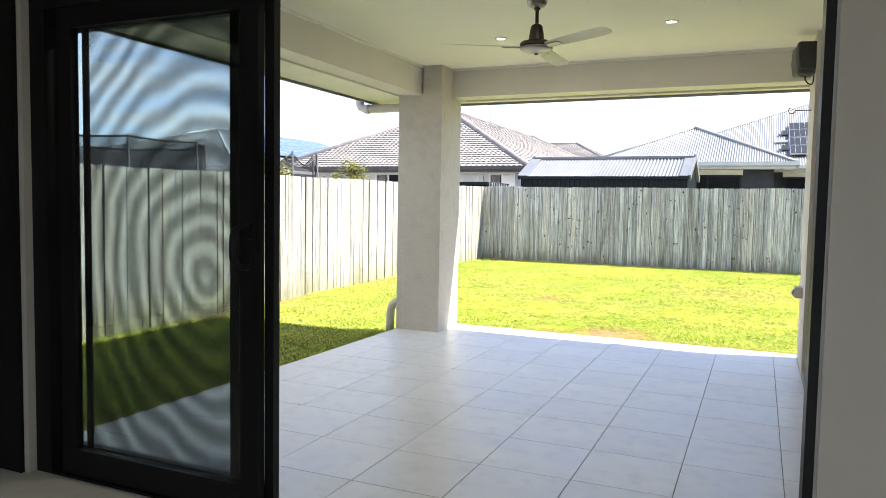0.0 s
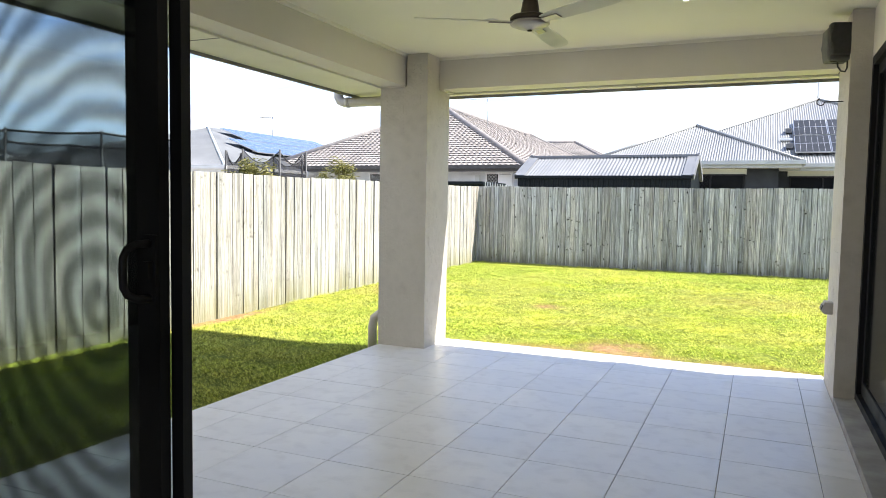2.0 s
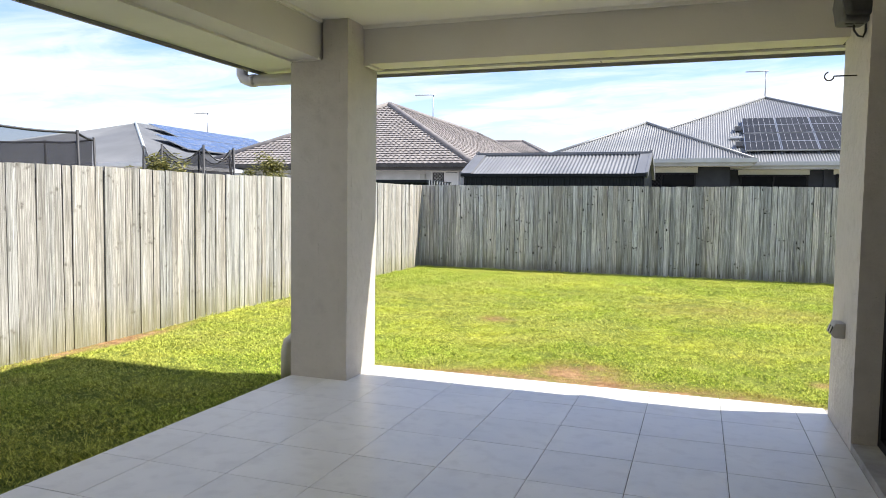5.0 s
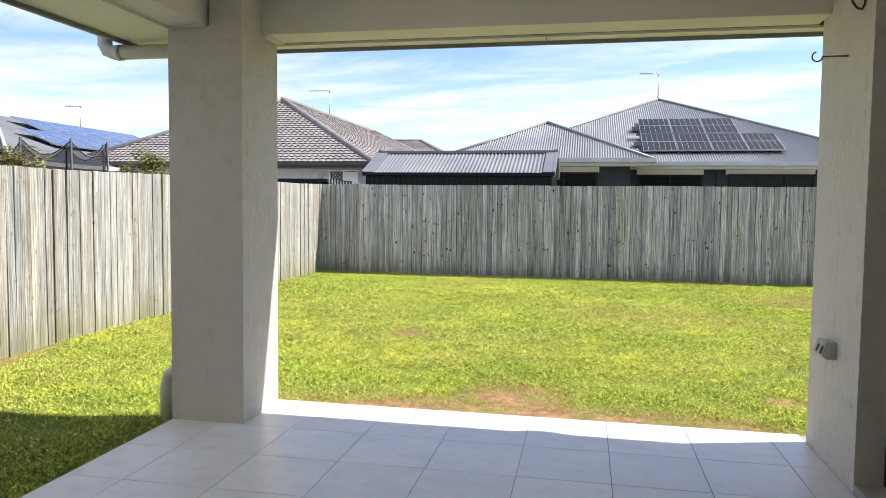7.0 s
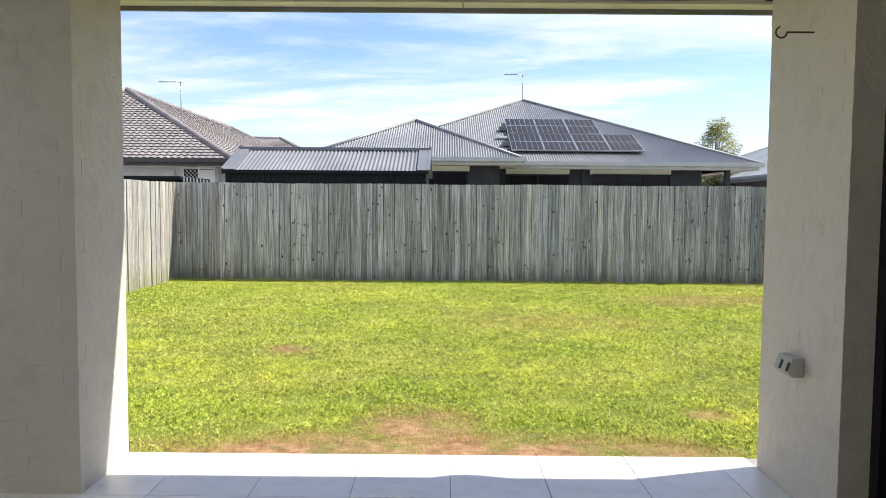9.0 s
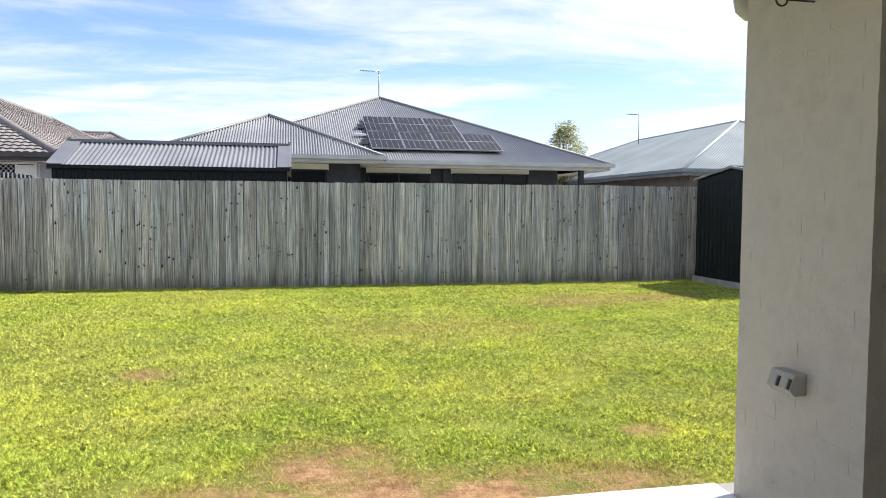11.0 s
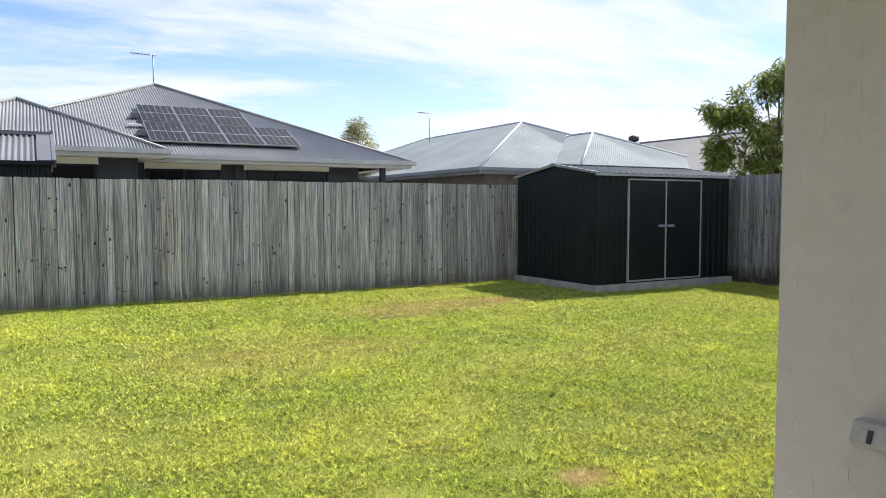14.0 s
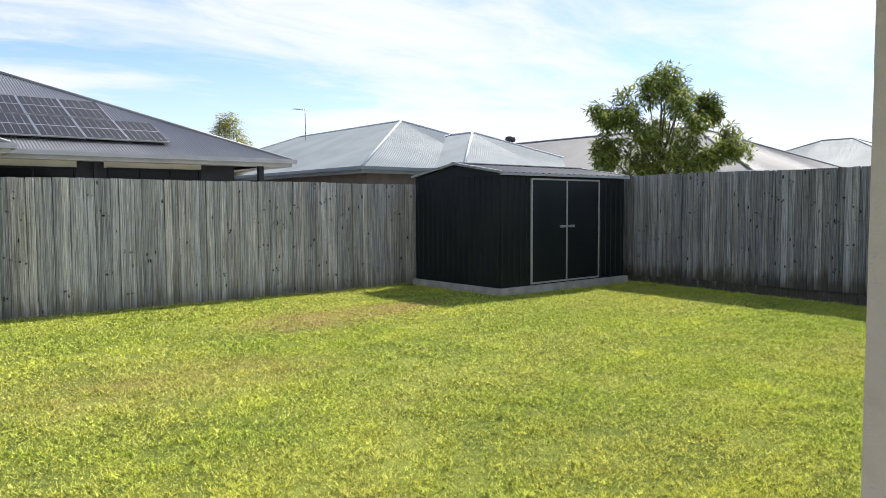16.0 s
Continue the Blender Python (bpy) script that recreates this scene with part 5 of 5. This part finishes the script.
def build_downlights():
    first = None
    for x, y in DOWNLIGHTS:
        if first is None:
            first = thing("downlight", (0, 0, 0), "small round white downlight set in the patio ceiling", "downlight", "patio downlights")
            part("trim_ring", lathe(bmesh.new(), [(0.052, 0.0), (0.052, -0.004), (0.036, -0.007), (0.034, 0.0)], 24), M["white_trim"], first)
            part("lens", lathe(bmesh.new(), [(0.033, 0.0), (0.033, -0.004)], 24), M["lamp"], first, "glowing lens")
            first.location = (x, y, CEIL_Z)
        else:
            copy_thing(first, pose(x, y, CEIL_Z))


build_downlights()


def build_speaker():
    x, y, z = 0.270, 6.37, 2.488
    root = thing("outdoor_speaker", (x, y, z), "dark grey outdoor speaker on a bracket under the beam end", "speaker")
    m = pose(x, y, z, -6, 0, 16)
    bm = prism(bmesh.new(), [(-0.070, -0.10), (0.070, -0.10), (0.080, 0.0), (0.077, 0.118), (-0.077, 0.118), (-0.080, 0.0)], -0.10, -0.035, m)
    soften(bm, 0.022, 4)
    part("grille", bm, M["plastic_dark"], root, "dark charcoal front grille")
    bm = prism(bmesh.new(), [(-0.075, -0.13), (0.07, -0.13), (0.080, -0.02), (0.076, 0.10), (-0.076, 0.10), (-0.082, -0.02)], -0.045, 0.07, m)
    soften(bm, 0.018, 3)
    cab = part("cabinet", bm, M["plastic_mid"], root, "mid grey rear housing")
    for dx, dy in ((-0.03, -0.01), (0.02, -0.02), (0.0, 0.03)):
        part("vent_slot", box(bmesh.new(), dx - 0.022, dx + 0.022, dy - 0.004, dy + 0.004, -0.134, -0.129, m), M["plastic_dark"], cab)
    part("bracket", box(bmesh.new(), 0.02, 0.10, 0.03, 0.07, -0.02, 0.02, m), M["galv"], root)
    part("cable", tube(bmesh.new(), [(x + 0.005, y, z - 0.125), (x + 0.008, y, z - 0.16), (x + 0.03, y + 0.005, z - 0.19), (x + 0.055, y + 0.01, z - 0.195), (x + 0.066, y + 0.01, z - 0.17), (x + 0.066, y + 0.01, z - 0.12)], 0.006, 8), M["plastic_dark"], root)


build_speaker()


def build_wall_bits():
    h = thing("wall_hook", (PX1, 6.60, 2.12), "thin steel hook screwed into the painted brick pier", "hook")
    pts = [(PX1 + 0.02, 6.60, 2.12), (PX1 - 0.12, 6.60, 2.12)]
    for k in range(9):
        a = radians(0 + 32 * k)
        pts.append((PX1 - 0.145 + 0.025 * math.cos(a), 6.60, 2.12 - 0.025 * math.sin(a)))
    part("hook", tube(bmesh.new(), pts, 0.004, 6), M["dark_metal"], h)
    o = thing("power_outlet", (PX1, 6.64, 0.60), "grey weatherproof power outlet box on the brick pier", "power outlet")
    m = pose(PX1, 6.64, 0.612)
    sw = m
    bm = prism(bmesh.new(), [(0.0, -0.034), (0.0, 0.055), (-0.055, 0.055), (-0.078, -0.010), (-0.054, -0.034)], -0.07, 0.07, sw)
    soften(bm, 0.004, 2)
    part("housing", bm, M["outlet"], o)
    for dy in (-0.035, 0.03):
        m2 = m @ pose(-0.0690, dy, 0.015, 0, 19, 0)
        part("socket_flap", soften(box(bmesh.new(), -0.007, 0.003, -0.016, 0.012, -0.022, 0.022, m2), 0.002, 1), M["outlet"], o)
        part("hinge_slot", box(bmesh.new(), -0.006, 0.002, -0.030, -0.019, -0.022, 0.020, m2), M["plastic_dark"], o)
    p = thing("downpipe", (-3.485, 6.85, -0.1), "cream painted downpipe from the gutter down the column", "downpipe", "patio downpipes")
    part("pipe", tube(bmesh.new(), [(-4.04, 6.85, 2.46), (-4.04, 6.85, 2.37), (-4.02, 6.85, 2.335), (-3.97, 6.85, 2.315), (-3.56, 6.85, 2.315), (-3.51, 6.87, 2.29), (-3.482, 6.96, 2.22), (-3.482, 7.03, 2.0), (-3.482, 7.03, 0.30), (-3.51, 7.02, 0.27), (-3.60, 6.97, 0.235), (-3.66, 6.94, 0.18), (-3.68, 6.94, 0.10), (-3.68, 6.94, -0.2)], 0.046, 16), M["pipe"], p)
    part("collar", tube(bmesh.new(), [(-3.95, 6.85, 2.315), (-3.91, 6.85, 2.315)], 0.051, 16), M["pipe"], p)
    q = thing("downpipe", (1.0, 7.3, -0.1), "cream painted downpipe bending behind the brick pier", "downpipe", "patio downpipes")
    part("pipe", tube(bmesh.new(), [(0.53, 7.32, 2.42), (0.53, 7.32, 2.335), (0.536, 7.32, 2.305), (0.558, 7.316, 2.286), (0.60, 7.31, 2.279), (0.95, 7.22, 2.277), (1.01, 7.20, 2.262), (1.03, 7.18, 2.22), (1.03, 7.18, -0.2)], 0.05, 16), M["pipe"], q)



build_wall_bits()


# ---- plants and play equipment ----
def leaf_cloud(centres, count, size, rnd, droop=0.3, aspect=3.0):
    """Many small folded leaves round the given centres (x, y, z, radius)."""
    verts, faces = [], []
    for _ in range(count):
        cx, cy, cz, r = rnd.choice(centres)
        while True:
            d = Vector((rnd.uniform(-1, 1), rnd.uniform(-1, 1), rnd.uniform(-1, 1)))
            if 0.15 < d.length < 1:
                break
        p = Vector((cx, cy, cz)) + d * r * (0.75 + 0.35 * rnd.random())
        a = rnd.uniform(0, 2 * math.pi)
        f = Vector((math.cos(a), math.sin(a), rnd.uniform(-1.0, 0.5) * droop * 2)).normalized()
        s = f.cross(Vector((rnd.uniform(-0.5, 0.5), rnd.uniform(-0.5, 0.5), 1))).normalized()
        n = s.cross(f)
        ln = size * rnd.uniform(0.7, 1.3)
        w = ln / aspect
        i = len(verts)
        verts += [p, p + f * ln * 0.5 + s * w * 0.5 + n * w * 0.2, p + f * ln, p + f * ln * 0.5 - s * w * 0.5 + n * w * 0.2]
        faces += [(i, i + 1, i + 2), (i, i + 2, i + 3)]
    me = bpy.data.meshes.new("foliage")
    me.from_pydata([tuple(v) for v in verts], [], faces)
    return me


def build_tree(name, x, y, base, height, spread, label, leaves, leaf, mat, seed, trunk=0.07, clumps=34, lobes=(), droop=0.3, aspect=3.0):
    rnd = random.Random(seed)
    root = thing(name, (x, y, base), label, "tree")
    bm = bmesh.new()
    fork = base + height * 0.35
    tube(bm, [(x, y, base - 0.1), (x + 0.03, y, (base + fork) / 2), (x - 0.02, y + 0.02, fork)], [trunk, trunk * 0.85, trunk * 0.7], 10)
    centres = []
    for k in range(clumps):
        a = k * 2.4 + rnd.uniform(-0.3, 0.3)
        t = (k + 0.5) / clumps
        z = base + height * (0.42 + 0.56 * t)
        rad = spread * math.sqrt(max(0.02, 1 - (2 * t - 0.75) ** 2 * 0.55)) * (0.45 + 0.55 * rnd.random()) * (1.0 if t < 0.8 else 0.6)
        c = Vector((x + math.cos(a) * rad * 0.85, y + math.sin(a) * rad * 0.85, z))
        centres.append((c.x, c.y, c.z, spread * rnd.uniform(0.22, 0.35)))
        st = Vector((x, y, fork + (z - fork) * rnd.uniform(0.0, 0.45)))
        mid = st.lerp(c, 0.5) + Vector((0, 0, -0.05 * spread))
        tube(bm, [st, mid, c], [trunk * 0.38, trunk * 0.22, trunk * 0.08], 6)
    for lx, ly, lz, lr in lobes:
        c = Vector((x + lx, y + ly, lz))
        centres += [(c.x + rnd.uniform(-0.5, 0.5) * lr, c.y + rnd.uniform(-0.5, 0.5) * lr, c.z + rnd.uniform(-0.6, 0.6) * lr, lr * rnd.uniform(0.35, 0.6)) for _ in range(5)]
        st = Vector((x, y, fork))
        tube(bm, [st, st.lerp(c, 0.5) + Vector((0, 0, -0.12)), c], [trunk * 0.45, trunk * 0.3, trunk * 0.1], 6)
    tube(bm, [(x - 0.02, y + 0.02, fork), (x, y, base + height * 0.7), (x + 0.02, y, base + height * 0.93)], [trunk * 0.7, trunk * 0.4, trunk * 0.1], 8)
    part("trunk", bm, M["bark"], root, "brown trunk and branches")
    me = leaf_cloud(centres, leaves, leaf, rnd, droop, aspect)
    me.materials.append(mat)
    ob = new("crown", me)
    ob.parent = root
    ob.matrix_parent_inverse = root.matrix_basis.inverted()
    tagged(ob, "feathery green leaves")


build_tree("tree", 12.3, 15.6, -0.1, 4.5, 1.22, "leafy green tree rising behind the dark side fence", 17000, 0.175, M["leaf"], 5, clumps=30, droop=0.75, aspect=4.2, lobes=((1.25, -1.0, 2.65, 0.6), (1.0, -0.6, 2.2, 0.5), (-0.85, 0.7, 2.4, 0.55), (-0.9, 0.75, 3.2, 0.5), (0.8, -0.7, 3.6, 0.5)))
build_tree("distant_tree", 11.9, 38.5, -0.1, 5.7, 1.35, "small distant tree between two roofs", 6000, 0.17, M["leaf_yellow"], 8, clumps=45)
build_tree("shrub", -8.0, 13.3, -0.1, 2.24, 0.62, "small yellow-green shrub behind the bleached fence", 3600, 0.095, M["leaf_shrub"], 11, 0.03, 26)
build_tree("shrub", -8.0, 10.5, -0.1, 2.06, 0.68, "small yellow-green shrub behind the bleached fence", 3600, 0.095, M["leaf_shrub"], 12, 0.03, 26)


def trampoline(x, y, r, bed, top, posts, label, sag=0.12, rim=0.012):
    root = thing("trampoline", (x, y, -0.1), label, "trampoline", "trampolines beyond the fence")
    ring = [(x + r * math.cos(2 * math.pi * k / 32), y + r * math.sin(2 * math.pi * k / 32)) for k in range(33)]
    part("frame", tube(bmesh.new(), [(a, b, bed) for a, b in ring], 0.035, 8, False), M["galv"], root)
    part("mat", lathe(bmesh.new(), [(r * 0.9, bed), (r * 0.9, bed + 0.01)], 32, Matrix.Translation((x, y, 0))), M["net"], root)
    for k in range(posts):
        a = 2 * math.pi * (k + 0.3) / posts
        c, s_ = math.cos(a), math.sin(a)
        part("pole", tube(bmesh.new(), [(x + r * c, y + r * s_, -0.1), (x + r * c, y + r * s_, bed), (x + (r + 0.06) * c, y + (r + 0.06) * s_, bed + 0.5), (x + (r + 0.03) * c, y + (r + 0.03) * s_, top + 0.05)], 0.024, 8), M["plastic_dark"], root)
    bm = bmesh.new()
    n = posts * 8
    prev = None
    for k in range(n + 1):
        a = 2 * math.pi * (k / 8 + 0.3) / posts
        dip = sag * math.sin(math.pi * (k % 8) / 8)
        rr = r * (1 - 0.06 * math.sin(math.pi * (k % 8) / 8))
        row = [bm.verts.new((x + rr * math.cos(a), y + rr * math.sin(a), z)) for z in (bed, top - dip)]
        if prev:
            bm.faces.new((prev[0], row[0], row[1], prev[1]))
        prev = row
    part("net", bm, M["netting"], root, "black see-through safety net")
    rail = []
    for k in range(n + 1):
        a = 2 * math.pi * (k / 8 + 0.3) / posts
        dip = sag * math.sin(math.pi * (k % 8) / 8)
        rr = r * (1 - 0.06 * math.sin(math.pi * (k % 8) / 8))
        rail.append((x + rr * math.cos(a), y + rr * math.sin(a), top - dip + 0.01))
    part("net_rim", tube(bmesh.new(), rail, rim, 6, False), M["plastic_dark"], root)


trampoline(-12.1, 10.6, 1.9, 0.85, 2.42, 8, "large trampoline with black safety net beyond the bleached fence", 0.03, 0.022)
trampoline(-11.3, 15.2, 0.95, 0.7, 2.47, 7, "small trampoline with sagging black net beyond the bleached fence", 0.28)


def build_grass():
    rng = np.random.default_rng(7)
    areas = [(PX0 - 0.1, 8.9, PY1 + 0.05, 10.0, 17000, 0.0026), (PX0 - 0.1, 8.9, 10.0, 10.5, 12000, 0.0032), (-6.1, 8.9, 10.5, 13.0, 8000, 0.0042), (-6.1, 8.9, 13.0, 16.25, 5200, 0.0058), (-6.1, PX0 - 0.02, 3.0, 10.5, 11000, 0.0034)]
    P, Wd = [], []
    for x0, x1, y0, y1, dens, w in areas:
        n = int((x1 - x0) * (y1 - y0) * dens)
        q = np.stack([rng.uniform(x0, x1, n), rng.uniform(y0, y1, n)], 1)
        P.append(q); Wd.append(np.full(n, w))
    tall = np.concatenate([np.zeros(len(q)) for q in P])
    for tx, ty, n, r, k in ((-0.42, 8.14, 500, 0.09, 0.7), (-2.0, 9.1, 250, 0.07, 0.5), (1.4, 9.3, 300, 0.08, 0.5), (2.2, 8.6, 300, 0.07, 0.5), (3.0, 10.2, 300, 0.1, 0.5)):
        P.append(rng.normal((tx, ty), r, (n, 2))); Wd.append(np.full(n, 0.004)); tall = np.append(tall, np.full(n, k))
    for x0, x1, y0, y1 in ((-6.05, 5.5, 16.16, 16.29), (-6.13, -6.03, 6.0, 16.2), (8.80, 8.92, 8.0, 16.1), (5.5, 5.6, 13.9, 16.2), (5.6, 8.75, 13.8, 13.87)):
        n = int(max(x1 - x0, y1 - y0) * 220)
        P.append(np.stack([rng.uniform(x0, x1, n), rng.uniform(y0, y1, n)], 1)); Wd.append(np.full(n, 0.0032)); tall = np.append(tall, rng.uniform(0.1, 1.5, n) ** 1.5)
    P, Wd = np.concatenate(P), np.concatenate(Wd)
    bare = np.zeros(len(P))
    for px, py, rx, ry, amount in PATCHES:
        d = np.hypot((P[:, 0] - px) / rx, (P[:, 1] - py) / ry)
        bare = np.maximum(bare, np.clip((1.05 - d) / 0.6, 0, 1) * amount)
    clump = np.sin(P[:, 0] * 5.1 + 2 * np.sin(P[:, 1] * 3.7)) * np.sin(P[:, 1] * 6.3 + 2 * np.sin(P[:, 0] * 4.1))
    fine = np.sin(P[:, 0] * 23 + 3 * np.sin(P[:, 1] * 9.1)) * np.sin(P[:, 1] * 27 + 3 * np.sin(P[:, 0] * 11.3))
    keep = rng.random(len(P)) > np.maximum(bare * 0.93, 0.30 - 0.30 * clump - 0.12 * fine)
    keep &= ~((P[:, 0] > 5.56) & (P[:, 0] < 8.74) & (P[:, 1] > 13.87))
    P, Wd, clump, bare, tall, fine = P[keep], Wd[keep], clump[keep], bare[keep], tall[keep], fine[keep]
    n = len(P)
    zz = -0.12 + 0.10 * np.clip((P[:, 1] - 8.0) / 6.0, 0, 1) + 0.012 * np.sin(P[:, 0] * 0.9 + 1) * np.cos(P[:, 1] * 0.7)
    h = rng.uniform(0.010, 0.030, n) * (1 + 0.25 * clump + 0.6 * fine + tall) * (1 - 0.5 * bare)
    lean, t = rng.uniform(0.6, 2.6, n) / (1 + tall), rng.uniform(0, 2 * math.pi, n)
    a = t + math.pi / 2 + rng.normal(0, 0.5, n)
    v = np.zeros((n, 3, 3))
    v[:, 0, 0], v[:, 0, 1] = P[:, 0] - np.cos(a) * Wd, P[:, 1] - np.sin(a) * Wd
    v[:, 1, 0], v[:, 1, 1] = P[:, 0] + np.cos(a) * Wd, P[:, 1] + np.sin(a) * Wd
    v[:, 0, 2] = v[:, 1, 2] = zz - 0.004
    v[:, 2, 0], v[:, 2, 1], v[:, 2, 2] = P[:, 0] + np.cos(t) * h * lean, P[:, 1] + np.sin(t) * h * lean, zz + h
    me = bpy.data.meshes.new("grass")
    me.vertices.add(3 * n); me.loops.add(3 * n); me.polygons.add(n)
    me.vertices.foreach_set("co", v.reshape(-1))
    me.loops.foreach_set("vertex_index", np.arange(3 * n))
    me.polygons.foreach_set("loop_start", np.arange(0, 3 * n, 3))
    me.polygons.foreach_set("loop_total", np.full(n, 3))
    me.update(calc_edges=True)
    me.materials.append(M["grass"])
    tagged(new("grass", me), "short sunlit yellow-green lawn grass with worn patches", "grass", "", "stuff")


build_grass()

# ---- patio tiles, columns and other pieces ----
def build_tiles():
    root = bpy.data.objects["patio_slab"]
    p, g = 0.467, 0.0035
    xs = [PX0] + [0.155 - p * k for k in range(7, -1, -1)] + [PX1]
    ys = [WALL_Y - 0.05] + [6.595 - p * k for k in range(8, -1, -1)] + [PY1 + 0.04]
    cache = {}
    for i in range(len(xs) - 1):
        for j in range(len(ys) - 1):
            x0, x1, y0, y1 = xs[i] + g / 2, xs[i + 1] - g / 2, ys[j] + g / 2, ys[j + 1] - g / 2
            if x1 - x0 < 0.03 or y1 - y0 < 0.03:
                continue
            key = (round(x1 - x0, 3), round(y1 - y0, 3))
            if key not in cache:
                w, h = key
                bm = bmesh.new()
                lo = [bm.verts.new((sx * w / 2, sy * h / 2, -0.005)) for sx, sy in ((-1, -1), (1, -1), (1, 1), (-1, 1))]
                md = [bm.verts.new((sx * w / 2, sy * h / 2, -0.0015)) for sx, sy in ((-1, -1), (1, -1), (1, 1), (-1, 1))]
                hi = [bm.verts.new((sx * (w / 2 - 0.0015), sy * (h / 2 - 0.0015), 0)) for sx, sy in ((-1, -1), (1, -1), (1, 1), (-1, 1))]
                bm.faces.new(hi)
                for k in range(4):
                    bm.faces.new((lo[k], lo[(k + 1) % 4], md[(k + 1) % 4], md[k]))
                    bm.faces.new((md[k], md[(k + 1) % 4], hi[(k + 1) % 4], hi[k]))
                me = bpy.data.meshes.new("tile")
                bm.to_mesh(me)
                bm.free()
                me.materials.append(M["tile"])
                cache[key] = me
            ob = new("tile", cache[key])
            ob.parent = root
            ob.location = ((x0 + x1) / 2, (y0 + y1) / 2, random.uniform(-0.0004, 0.0004))


build_tiles()
build_columns()
